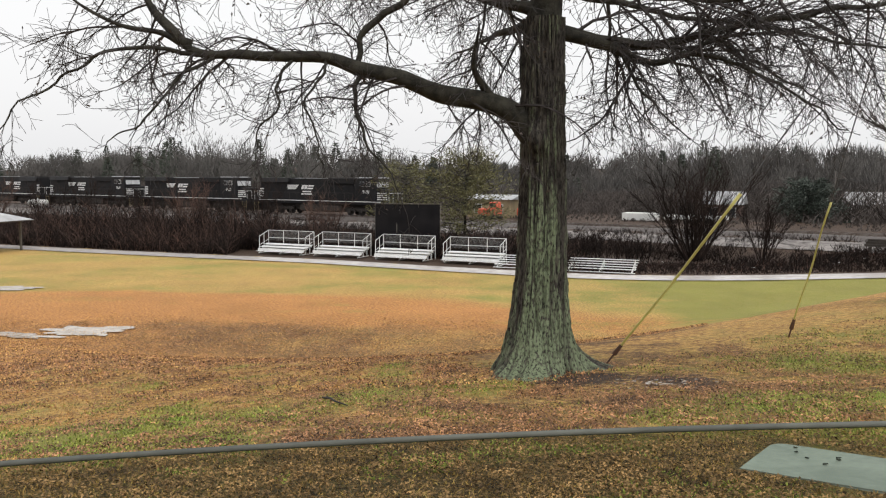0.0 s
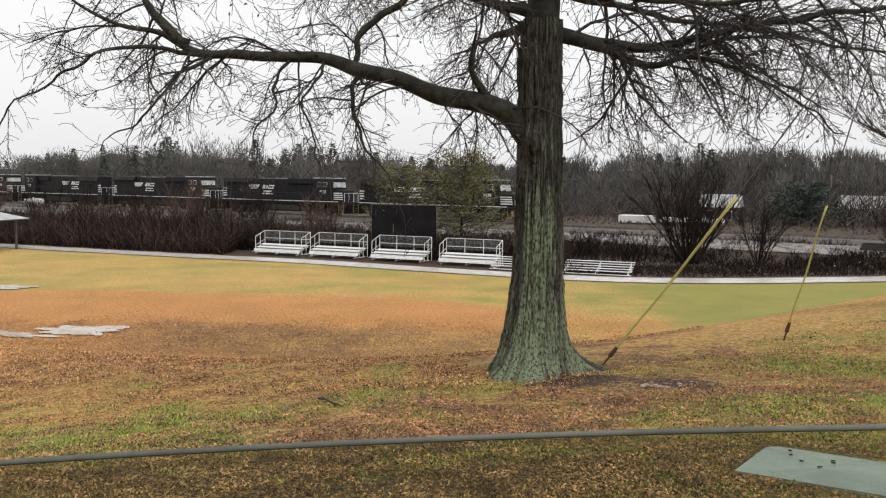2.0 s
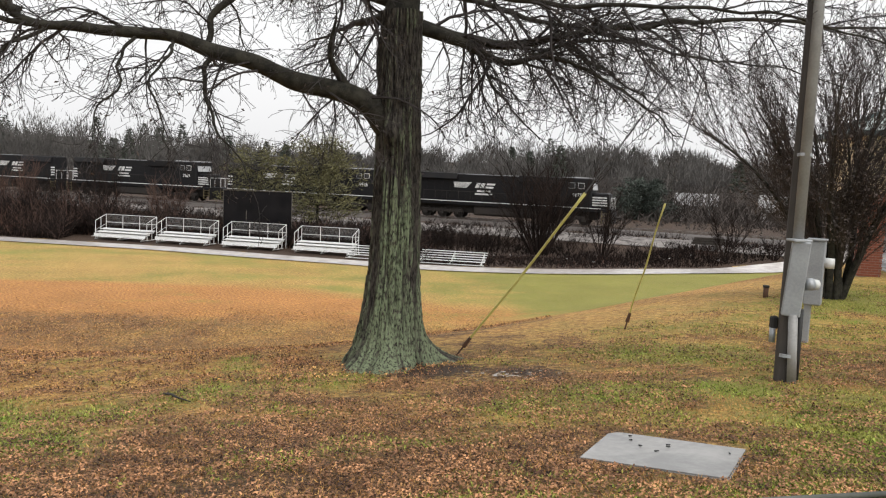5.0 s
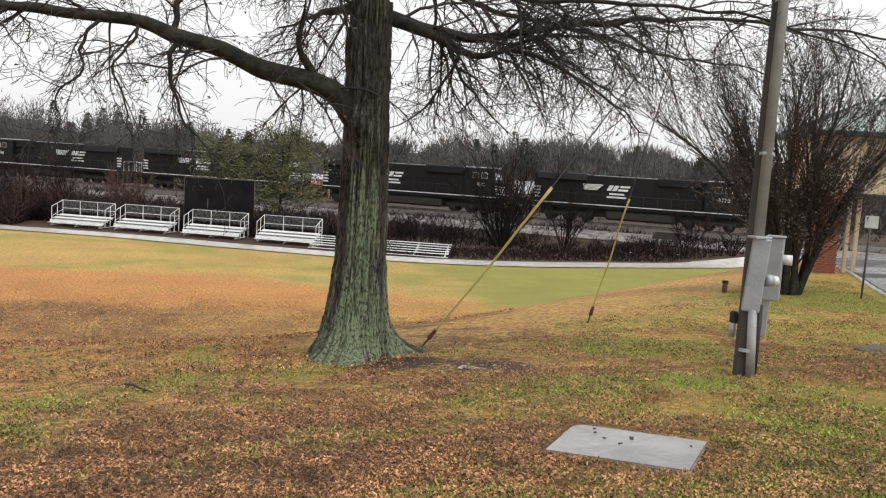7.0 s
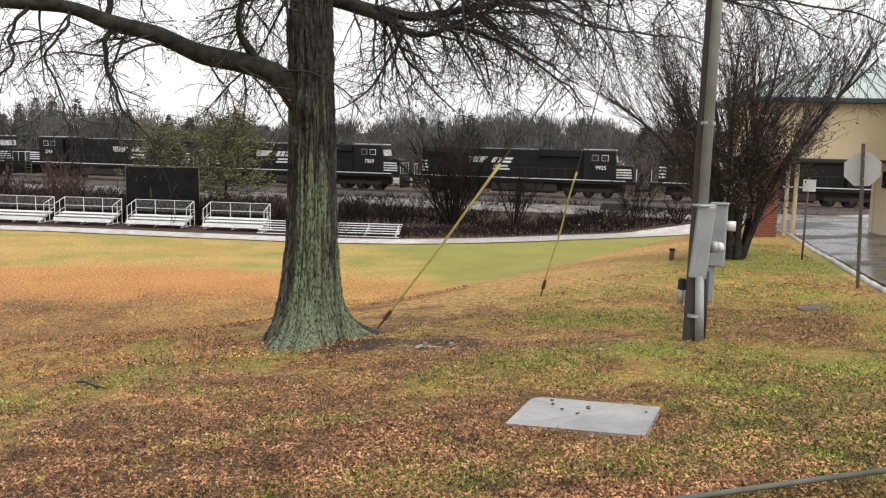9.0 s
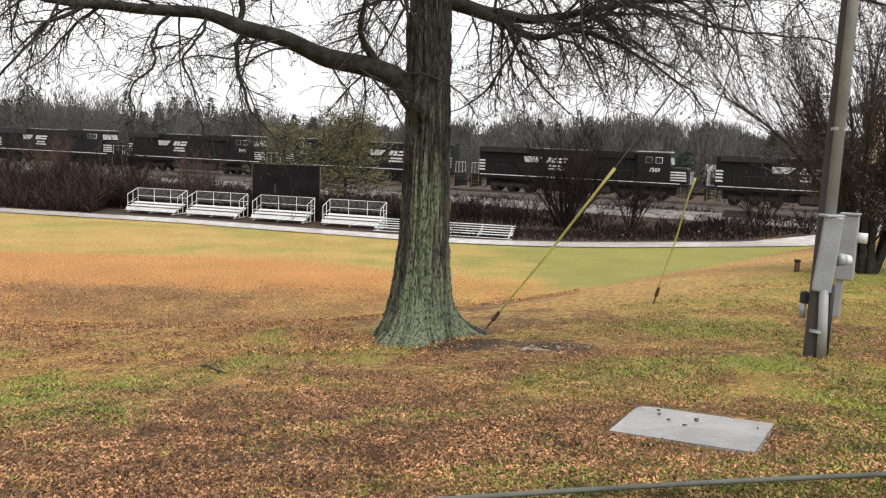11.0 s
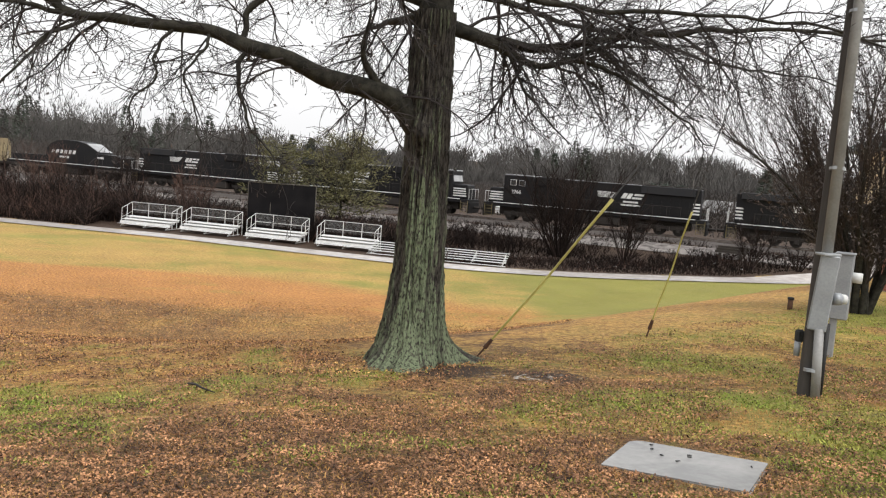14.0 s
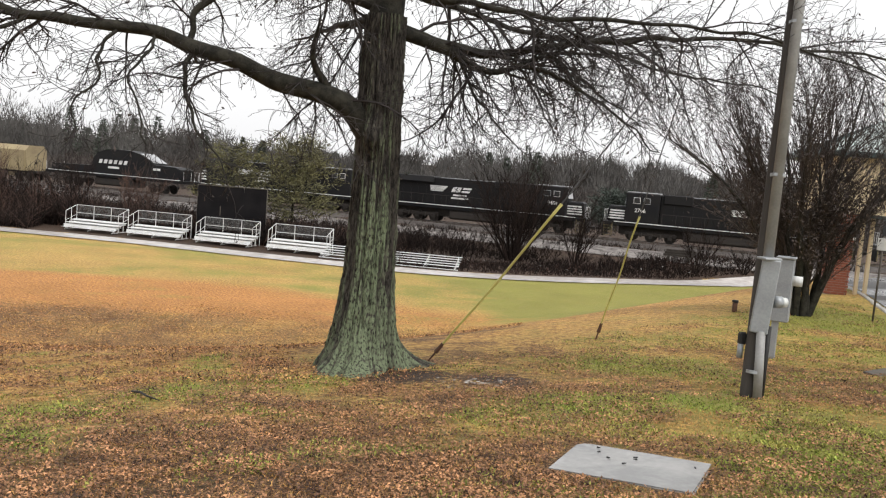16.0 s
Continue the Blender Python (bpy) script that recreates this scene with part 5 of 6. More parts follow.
        for k in range(int(2 * ly / 0.42)):
            yy = cy - ly + 0.2 + k * 0.42
            run = min(lx, inset, ly - abs(yy - cy)) if lx < ly else min(inset, ly - abs(yy - cy))
            if run > 0.15:
                b2 = bm_new()
                rod(b2, (cx - lx, yy, z1 + 0.01), (cx - lx + run, yy, z1 + 0.02 + rise * run / inset), 0.018, n=4)
                part("seam", b2, TRIM, rf)
    roof(-0.6, 12.0, 0.1, depth + 1.0, 1.2, 0.35, "canopy_roof")
    roof(4.0, 12.0, -wl + 0.3, 0.6, 1.72, 0.7, "wing_roof")


building()


# ---- beyond the railway ----
def far_house(x, y, w, d, h, yaw, wall, roofmat, label, rise=1.6, z=-4.0, windows=2):
    top = empty("house", pose(x, y, z, 0, 0, yaw), label, "house", "houses beyond the railway")
    one_box("wall", wall, top, (0, 0, h / 2), (w, d, h), 0.02)
    bm = bm_new()
    o = 0.35
    v = [bm.verts.new(p) for p in ((-w / 2 - o, -d / 2 - o, h), (w / 2 + o, -d / 2 - o, h), (w / 2 + o, d / 2 + o, h), (-w / 2 - o, d / 2 + o, h), (-w / 2 - o, 0, h + rise), (w / 2 + o, 0, h + rise))]
    for f in ((0, 1, 5, 4), (2, 3, 4, 5), (1, 2, 5), (3, 0, 4), (3, 2, 1, 0)):
        bm.faces.new([v[i] for i in f])
    part("roof", bm, roofmat, top)
    for k in range(windows):
        wn_ = one_box("window", WHITEWALL, top, ((k + 0.5) / windows * w - w / 2, -d / 2 - 0.02, h * 0.55), (1.1, 0.06, 1.2), 0.01)
        one_box("pane", WINDOW, wn_, ((k + 0.5) / windows * w - w / 2, -d / 2 - 0.055, h * 0.55), (0.9, 0.02, 1.0), 0)


far_house(32.5, 103, 4.2, 4.5, 2.2, -25, BROWNWALL, ROOF_AND_SHEEN_GREY, "small brown house with a pale wet roof beyond the railway")
far_house(50.5, 103, 5, 4.5, 2.2, -30, GREYWALL, GREYWALL, "grey house with a gabled roof beyond the railway")
far_house(60, 98, 5, 5, 2.4, -30, WHITEWALL, GREYWALL, "white clapboard house beyond the railway")
far_house(3.5, 106, 6, 5, 2.6, -25, TAN, ROOF_AND_SHEEN_GREY, "low tan shed beyond the railway", 0.6)


def red_store():
    p = track_point(52, 14, -4.0)
    top = empty("red_building", pose(p.x, p.y, -4.0, 0, 0, TRACK_YAW), "long low red building with pale coping beyond the railway", "building")
    one_box("wall", REDWALL, top, (0, 0, 1.6), (34, 8, 3.2), 0.03)
    one_box("coping", WHITEWALL, top, (0, 0, 3.28), (34.4, 8.4, 0.16), 0.03)
    for k in range(5):
        one_box("dark_door", WINDOW, top, (-13 + k * 6.5, -4.03, 1.3), (1.1, 0.06, 2.4), 0.01)


red_store()


def machines():
    for i, (x, y) in enumerate(((2.5, 99), (7.2, 100), (9.8, 97))):
        top = empty("orange_machine", pose(x, y, -3.9, 0, 0, -25 + i * 20), "red-orange track machine parked beyond the railway", "machine", "machines beyond the railway")
        one_box("body", ORANGE, top, (0, 0, 1.1), (2.6, 1.8, 0.9), 0.1)
        one_box("cab", ORANGE, top, (0.7, 0, 1.9), (1.1, 1.6, 0.9), 0.08, taper=(0.85, 0.9))
        one_box("cab_window", WINDOW, top, (0.7, -0.79, 1.95), (0.8, 0.04, 0.5), 0.01)
        for sx in (-0.8, 0.8):
            one_rod("wheel", RUBBER, top, (sx, -0.95, 0.42), (sx, 0.95, 0.42), 0.42, 16)
    for i, (x, y, l) in enumerate(((20.5, 96.5, 4.0), (26.5, 94.5, 7.0))):
        top = empty("white_trailer", pose(x, y, -3.9, 0, 0, -28), "low white trailer parked beyond the railway", "trailer", "trailers beyond the railway")
        one_box("body", WHITEWALL, top, (0, 0, 0.75), (l, 2.0, 0.45 if i else 0.9), 0.05)
        for sx in (-0.6, 0.6):
            one_rod("wheel", RUBBER, top, (sx, -1.0, 0.3), (sx, 1.0, 0.3), 0.3, 14)


machines()


def propane_tank():
    top = empty("propane_tank", pose(-67.5, 122.9, -3.75, 0, 0, -10), "white cylindrical gas tank on short saddles", "tank")
    bm = bm_new()
    rod(bm, (-1.4, 0, 1.0), (1.4, 0, 1.0), 0.46, n=20)
    for sx in (-1, 1):
        bmesh.ops.create_uvsphere(bm, u_segments=20, v_segments=10, radius=0.46, matrix=Matrix.Translation((sx * 1.4, 0, 1.0)) @ Matrix.Diagonal((0.7, 1, 1, 1)))
    part("vessel", bm, WHITEWALL, top, smooth=True)
    one_rod("valve_dome", WHITEWALL, top, (0, 0, 1.4), (0, 0, 1.62), 0.16, 12)
    for sx in (-0.9, 0.9):
        one_box("saddle", CONC, top, (sx, 0, 0.25), (0.25, 0.8, 0.7), 0.02)


propane_tank()


def shelter():
    top = empty("picnic_shelter", pose(-41.2, 66.4, ground_z(-41, 66.4), 0, 0, -10), "open picnic shelter with a pale roof on dark posts", "shelter")
    for px in (-2.2, 2.2):
        for py in (-1.6, 1.6):
            one_box("post", POST, top, (px, py, 1.3), (0.16, 0.16, 2.7), 0.01)
    bm = bm_new()
    v = [bm.verts.new(p) for p in ((-3, -2.4, 2.65), (3, -2.4, 2.65), (3, 2.4, 2.65), (-3, 2.4, 2.65), (-1.4, 0, 3.35), (1.4, 0, 3.35))]
    for f in ((0, 1, 5, 4), (2, 3, 4, 5), (1, 2, 5), (3, 0, 4), (3, 2, 1, 0)):
        bm.faces.new([v[i] for i in f])
    part("roof", bm, ROOF_AND_SHEEN_GREY, top)
    one_box("roof_edge", POST, top, (0, 0, 2.6), (5.9, 4.7, 0.1), 0.01)


shelter()


def paper_scraps():
    rng = random.Random(41)
    for k in range(11):
        x, y = rng.uniform(12, 34), rng.uniform(56.5, 61.5)
        m = pose(x, y, ground_z(x, y) + 0.02, rng.uniform(-25, 25), rng.uniform(-25, 25), rng.uniform(0, 360))
        bm = bm_new()
        bmesh.ops.create_grid(bm, x_segments=4, y_segments=3, size=0.08)
        for v in bm.verts:
            v.co.z = 0.09 + 0.09 * noise.noise(Vector((v.co.x * 11, v.co.y * 11, k * 3.0)))
        bmesh.ops.solidify(bm, geom=bm.faces[:], thickness=0.012)
        ob = part("paper_scrap", bm, WHITEWALL)
        ob.matrix_world = m
        tagged(ob, "crumpled white scrap of paper on the wet bank", "litter", "paper scraps on the bank")


paper_scraps()


def culvert():
    x, y = 31.15, 61.15
    top = empty("timber_pile", pose(x, y, ground_z(x, y), 0, 0, -25), "dark stack of old sleepers on the bank", "timber pile")
    for k in range(3):
        for j in range(2):
            one_box("sleeper", SLEEPER, top, (0.1 * k, j * 0.3, 0.55 + k * 0.2), (2.4, 0.25, 0.18), 0.01)
    one_box("sleeper", SLEEPER, top, (-0.8, 0.15, 0.22), (0.25, 0.8, 0.5), 0.01)
    one_box("sleeper", SLEEPER, top, (0.8, 0.15, 0.22), (0.25, 0.8, 0.5), 0.01)


culvert()


def wires():
    for k, (z, q) in enumerate(((1.1, 36), (0.1, 36), (3.0, 60))):
        a, b = track_point(-40, q, z + 0.6), track_point(90, q, z)
        n = 26
        t = Tubes()
        t.add([a.lerp(b, i / n) + Vector((0, 0, -1.2 * math.sin(math.pi * ((i * 3 / n) % 1)))) for i in range(n + 1)], [0.02] * (n + 1), 3)
        tagged(t.out("overhead_wire", WIRE), "thin dark overhead wire crossing the far woods", "wire", "overhead wires")
    for s in (-40, 3, 47, 90):
        p = track_point(s, 36, -4)
        top = empty("far_pole", Matrix.Translation(p), "wooden pole carrying overhead wires beyond the railway", "pole", "far poles")
        one_rod("pole", POLEWOOD, top, (0, 0, 0), (0, 0, 6.4), 0.13, 8, r1=0.1)
        one_box("crossarm", POLEWOOD, top, (0, 0, 5.5), (1.8, 0.1, 0.12))


wires()


# ---- the car window ----
def car_window():
    top = empty("car_door", Matrix(), "half-lowered tinted car window above a dark door", "car door")
    y = 0.33

    def edge(x):
        return 1.354 + 0.0615 * (x - 0.053) - 0.07 * (x - 0.053) ** 2

    v, f = [], []
    n = 40
    for i in range(n + 1):
        x = -0.75 + 1.9 * i / n
        z = edge(x)
        for yy in (y, y + 0.0035):
            v += [(x, yy, 0.95), (x, yy, z - 0.0006)]
    for i in range(n):
        a = i * 4
        f += [(a, a + 4, a + 5, a + 1)]
    pane = finish("window_glass", v, f, GLASS, top, "green-tinted window glass")
    pane.visible_shadow = False
    t = Tubes()
    t.add([Vector((-0.75 + 1.9 * i / n, y + 0.0015, edge(-0.75 + 1.9 * i / n))) for i in range(n + 1)], [0.0014] * (n + 1), 8)
    t.out("glass_edge", EDGE, top, "dull ground edge of the glass", True)
    one_box("door_panel", CARPAINT, top, (0.2, y + 0.02, 0.63), (1.95, 0.1, 0.62), 0.03)
    one_box("weather_strip", RUBBER, top, (0.2, y, 0.955), (1.9, 0.03, 0.03), 0.005)


car_window()


# ---- leaf litter and grass ----
def litter():
    rng = random.Random(14)
    leaves, blades, straw = Tubes(), Tubes(), Tubes()
    for i in range(760000):
        y = 2.6 + 17 * rng.random() ** 1.7
        x = rng.uniform(-0.62 * y - 1.2, 0.98 * y + 1.2)
        if x > 8 and x > 9.62 + (y - 9.21) * 0.57 - 0.2:
            continue
        lf, gr, md, _ = cover(x, y)
        if abs((x - 2.65) * 0.79 - (y - 5.6) * 0.61) < 0.56 and abs((x - 2.65) * 0.61 + (y - 5.6) * 0.79) < 0.54:
            continue
        z = ground_z(x, y)
        patch = noise.noise(Vector((x * 1.1, y * 1.1, 1))) * 0.3 + noise.noise(Vector((x * 3.7, y * 3.7, 5))) * 0.25
        r = rng.random()
        if md > 0.5 and rng.random() < 0.6:
            continue
        d0, e0 = -0.633 * (x - 1) + 0.774 * (y - 10.5), 0.774 * (x - 1) + 0.633 * (y - 10.5)
        if e0 > 0 and rng.random() < sm(-1.4, 0.4, d0):
            continue
        if r < 0.46 and lf + 1.5 * patch > rng.uniform(0.25, 0.5):
            d = Vector((rng.uniform(-1, 1), rng.uniform(-1, 1), rng.uniform(-0.15, 0.45))).normalized()
            w = d.cross(Vector((rng.uniform(-0.5, 0.5), rng.uniform(-0.5, 0.5), 1))).normalized()
            s = rng.uniform(0.007, 0.0155) * (1 + 0.04 * y)
            leaves.blade(Vector((x, y, z + 0.02)), d, w * s * 0.6, s * 1.7)
        elif r > 0.5:
            t = blades if gr + patch * 1.1 + rng.uniform(-0.16, 0.16) > 0.5 else straw
            if t is straw and rng.random() < 0.4:
                continue
            d = Vector((rng.gauss(0, 0.8), rng.gauss(0, 0.8), 0.7)).normalized()
            w = Vector((rng.uniform(-1, 1), rng.uniform(-1, 1), rng.uniform(-0.4, 0.4))).normalized() * (0.0085 if t is blades else 0.004)
            t.blade(Vector((x, y, z - 0.004)), d, w, rng.uniform(0.022, 0.05))
    for i in range(260000):
        y = rng.uniform(9.5, 38)
        x = rng.uniform(-0.62 * y - 1.5, 0.3 * y)
        d0, e0 = -0.633 * (x - 1) + 0.774 * (y - 10.5), 0.774 * (x - 1) + 0.633 * (y - 10.5)
        if d0 < (2.5 if e0 > 0.5 else -0.8) or rng.random() < sm(31, 40, y):
            continue
        lf, gr, md, _ = cover(x, y)
        patch = noise.noise(Vector((x * 0.5, y * 0.5, 1))) * 0.35 + noise.noise(Vector((x * 1.9, y * 1.9, 5))) * 0.35
        if lf + patch < rng.uniform(0.15, 0.7):
            continue
        d = Vector((rng.uniform(-1, 1), rng.uniform(-1, 1), rng.uniform(-0.1, 0.7))).normalized()
        w = d.cross(Vector((rng.uniform(-0.7, 0.7), rng.uniform(-0.7, 0.7), 1))).normalized()
        s = rng.uniform(0.011, 0.018) * (1 + 0.03 * y)
        (leaves if rng.random() < 0.62 - 0.3 * sm(14, 26, y) else straw).blade(Vector((x, y, ground_z(x, y) + 0.03)), d, w * s * 0.6, s * 1.8)
    tagged(leaves.out("fallen_leaves", LEAF), "wet brown and orange fallen oak leaves", "leaves", kind="stuff")
    tagged(blades.out("grass", GRASS), "short green winter grass blades", "grass", kind="stuff")
    tagged(straw.out("grass", STRAW), "short straw-coloured dormant grass blades", "grass", kind="stuff")


STRAW = material("straw_grass_blade", (0.54, 0.33, 0.115), (0.34, 0.165, 0.065), 0.75, 0, 1.2, 12, 0, 0.15, vary=0.7)
litter()


# ---- the train ----
def lettering(text, size, mat, parent, m):
    cu = bpy.data.curves.new("road_number", "FONT")
    cu.body, cu.size, cu.align_x, cu.offset = text, size, "CENTER", size * 0.02
    tmp = bpy.data.objects.new("tmp", cu)
    me = bpy.data.meshes.new_from_object(tmp)
    bpy.data.objects.remove(tmp)
    me.materials.append(mat)
    ob = new("road_number", me)
    ob.parent = parent
    ob.matrix_basis = m
    return ob


def flat_shape(name, polys, parent, y, mat=WHITE):
    """Thin painted shapes on the side facing -y, given as outlines in x and z."""
    bm = bm_new()
    for poly in polys:
        a = [bm.verts.new((x, y, z)) for x, z in poly]
        b = [bm.verts.new((x, y + 0.012, z)) for x, z in poly]
        bm.faces.new(a)
        bm.faces.new(b[::-1])
        for i in range(len(poly)):
            j = (i + 1) % len(poly)
            bm.faces.new((a[j], a[i], b[i], b[j]))
    return part(name, bm, mat, parent)


def wheel_mesh():
    bm = bm_new()
    for sy in (-0.72, 0.72):
        rod(bm, (0, sy - 0.07, 0), (0, sy + 0.07, 0), 0.53, n=20)
        rod(bm, (0, sy * 1.12 - 0.02, 0), (0, sy * 1.12 + 0.02, 0), 0.16, n=10)
    rod(bm, (0, -0.8, 0), (0, 0.8, 0), 0.09, n=8)
    me = bpy.data.meshes.new("wheelset")
    bm.to_mesh(me)
    bm.free()
    me.materials.append(GRIME)
    return me


def door_mesh():
    me = bpy.data.meshes.new("hood_door")
    bm = box(bm_new(), 0, 0, 0, 0.74, 0.03, 1.75, 0.01)
    bm.to_mesh(me)
    bm.free()
    me.materials.append(BLACK)
    return me


HOOD_DOOR = door_mesh()
WHEELSET = wheel_mesh()
WHEELS = []
STEPS = material("worn_yellow_steps", (0.20, 0.16, 0.07), (0.09, 0.07, 0.04), 0.7, 0, 3, 20, 0)


def truck(parent, cx, axles=3):
    bm = bm_new()
    for sy in (-1.05, 1.05):
        box(bm, cx, sy, 0.72, 4.6 if axles == 3 else 2.6, 0.14, 0.34, 0.04)
        for k in range(axles):
            xx = cx + (k - (axles - 1) / 2) * 1.75
            box(bm, xx, sy, 0.55, 0.42, 0.2, 0.5, 0.05)
        for k in range(axles - 1):
            xx = cx + (k - (axles - 2) / 2) * 1.75
            rod(bm, (xx, sy * 1.05, 0.45), (xx, sy * 1.05, 0.85), 0.12, n=8)
    part("truck_frame", bm, GRIME, parent)
    for k in range(axles):
        w = new("wheelset", WHEELSET)
        w.parent = parent
        w.location = (cx + (k - (axles - 1) / 2) * 1.75, 0, 0.53)
        WHEELS.append(w)


def locomotive(number, reverse, label, style=0):
    """Local x runs to the nose; rail top is z = 0. The painted side is built on both flanks."""
    top = empty("locomotive", Matrix(), label, "locomotive", "locomotives of the train")
    L = 21.4
    x = lambda d: (L / 2 - d)
    one_box("underframe", BLACK, top, (0, 0, 1.52), (L, 2.9, 0.36), 0.04)
    for sy in (-1, 1):
        one_box("sill_stripe", WHITE, top, (0, sy * 1.465, 1.71), (L - 2.0, 0.03, 0.075), 0, "white sill stripe")
    one_box("fuel_tank", GRIME, top, (0.2, 0, 0.85), (6.4, 2.7, 0.95), 0.18)
    # Added dark box: stands in for the shade between the trucks.
    one_box("shade_filler", GRIME, top, (0, 0, 0.98), (18.6, 1.1, 0.85), 0.05)
    truck(top, x(4.4))
    truck(top, x(17.2))
    hood_h = 4.42 if style != 2 else 4.2
    one_box("long_hood", BLACK, top, ((x(5.0) + x(20.7)) / 2, 0, (1.7 + hood_h) / 2), (15.7, 1.9, hood_h - 1.7), 0.07)
    # Pale strip on the black hood: its rain-wet sheen is put into the colour.
    one_box("hood_walk_top", ROOF_AND_SHEEN_GREY, top, ((x(6.5) + x(15.2)) / 2, 0, hood_h + 0.02), (8.4, 1.2, 0.05), 0.01, "hood roof painted pale for its wet sky sheen")
    if style == 0:
        one_box("radiator", BLACK, top, ((x(15.6) + x(20.3)) / 2, 0, hood_h - 0.22), (4.7, 2.95, 0.62), 0.06, taper=(1, 0.86))
        one_box("blower_housing", BLACK, top, (x(7.2), 0, hood_h - 0.28), (4.0, 2.5, 0.75), 0.08)
    elif style == 1:
        for k in range(3):
            one_rod("roof_fan", GRIME, top, (x(16 + k * 1.4), 0, hood_h), (x(16 + k * 1.4), 0, hood_h + 0.16), 0.6, 18)
        one_box("radiator", BLACK, top, ((x(15.2) + x(20.2)) / 2, 0, hood_h - 0.35), (4.9, 2.5, 0.8), 0.08, taper=(1, 0.8))
        one_box("blower_housing", BLACK, top, (x(6.6), 0, hood_h - 0.35), (2.6, 2.35, 0.9), 0.08)
    one_rod("exhaust_stack", GRIME, top, (x(11.5), 0, hood_h), (x(11.5), 0, hood_h + 0.14), 0.28, 12)
    # hood doors
    for sy in (-1, 1):
        for k in range(17):
            door = new("hood_door", HOOD_DOOR)
            door.parent = top
            door.location = (x(5.9 + k * 0.84), sy * 0.955, 2.75)
    # cab and nose
    cab = one_box("cab", BLACK, top, ((x(1.95) + x(5.0)) / 2, 0, 3.1), (3.05, 2.95, 2.8), 0.1)
    one_box("cab_roof", ROOF_AND_SHEEN_GREY, cab, ((x(1.95) + x(5.0)) / 2, 0, 4.52), (3.0, 2.7, 0.12), 0.04, "pale wet cab roof")
    one_box("nose", BLACK, top, ((x(0.3) + x(2.1)) / 2, 0, 2.42), (1.8, 2.3, 1.5), 0.12, taper=(0.9, 0.92))
    # Opaque pale plate: the reflected sky is painted, there is no glass.
    part("windscreen", box(bm_new(), x(1.92), 0, 3.75, 0.06, 2.4, 0.72, 0.02, Matrix.Rotation(radians(-12), 3, "Y")), ROOF_AND_SHEEN_GREY, cab, "windscreen painted pale as reflected sky")
    for sy in (-1, 1):
        for wx, ww in ((2.95, 0.62), (3.85, 0.62)):
            fr = one_box("side_window", WHITE if wx < 3.5 else GALV, cab, (x(wx), sy * 1.48, 3.78), (ww, 0.03, 0.56), 0.01)
            one_box("pane", WINDOW, fr, (x(wx), sy * 1.497, 3.78), (ww - 0.08, 0.02, 0.48), 0)
    # end platforms: steps, handrails, stripes
    for e in (1, -1):
        xe = e * L / 2
        part("pilot", box(bm_new(), xe - e * 0.05, 0, 0.85, 0.22, 2.9, 1.1, 0.03), BLACK, top)
        one_rod("coupler", GRIME, top, (xe, 0, 0.88), (xe + e * 0.75, 0, 0.88), 0.13, 8)
        for sy in (-1, 1):
            bm = bm_new()
            for k in range(4):
                box(bm, xe - e * 0.5, sy * 1.42, 0.42 + k * 0.3, 0.72, 0.16, 0.04)
            box(bm, xe - e * 0.13, sy * 1.46, 0.95, 0.05, 0.05, 1.2)
            box(bm, xe - e * 0.88, sy * 1.46, 0.95, 0.05, 0.05, 1.2)
            part("steps", bm, STEPS, top)
        bm = bm_new()
        for yy in (-1.35, -0.5, 0.5, 1.35):
            rod(bm, (xe - e * 0.08, yy, 1.7), (xe - e * 0.08, yy, 2.75), 0.022, n=5)
        rod(bm, (xe - e * 0.08, -1.35, 2.75), (xe - e * 0.08, 1.35, 2.75), 0.022, n=5)
        part("end_handrail", bm, WHITE, top)
    for sy in (-1, 1):
        polys = [[(x(1.95) + 0.06, 1.95 + k * 0.24), (x(0.3) - 0.12 - 0.04 * k, 1.95 + k * 0.24), (x(0.3) - 0.14 - 0.04 * k, 2.08 + k * 0.24), (x(1.95) + 0.06, 2.08 + k * 0.24)] for k in range(4)]
        flat_shape("nose_stripes", polys, top, sy * 1.18 - 0.006)
        polys = [[(x(20.67), 2.1 + k * 0.3), (x(20.0), 2.1 + k * 0.3), (x(20.1), 2.25 + k * 0.3), (x(20.67), 2.25 + k * 0.3)] for k in range(4)]
        flat_shape("hood_end_stripes", polys, top, sy * 0.985 - 0.006)
        bm = bm_new()
        for k in range(12):
            xx = x(5.3 + k * 1.25)
            rod(bm, (xx, sy * 1.42, 1.7), (xx, sy * 1.42, 2.7), 0.02, n=4)
        rod(bm, (x(5.3), sy * 1.42, 2.7), (x(19.1), sy * 1.42, 2.7), 0.02, n=4)
        part("walkway_handrail", bm, GRIME, top)
        # the herald: slanting bars running into a block, with two bars below
        hx = x(13.6)
        polys = []
        for k in range(5):
            z = 3.62 - k * 0.115
            polys.append([(hx - 2.4, z), (hx - 0.5 + 0.12 * k * -1, z), (hx - 0.55 - 0.12 * k, z - 0.085), (hx - 2.4 + 0.05 * k, z - 0.085)])
        polys += [[(hx - 0.15, 3.1), (hx + 0.25, 3.1), (hx + 0.5, 3.6), (hx + 0.1, 3.6)],
                  [(hx + 0.35, 3.1), (hx + 0.75, 3.1), (hx + 1.0, 3.6), (hx + 0.6, 3.6)],
                  [(hx + 0.85, 3.1), (hx + 1.75, 3.1), (hx + 1.85, 3.28), (hx + 0.95, 3.28)],
                  [(hx + 1.05, 3.42), (hx + 1.95, 3.42), (hx + 2.0, 3.6), (hx + 1.15, 3.6)]]
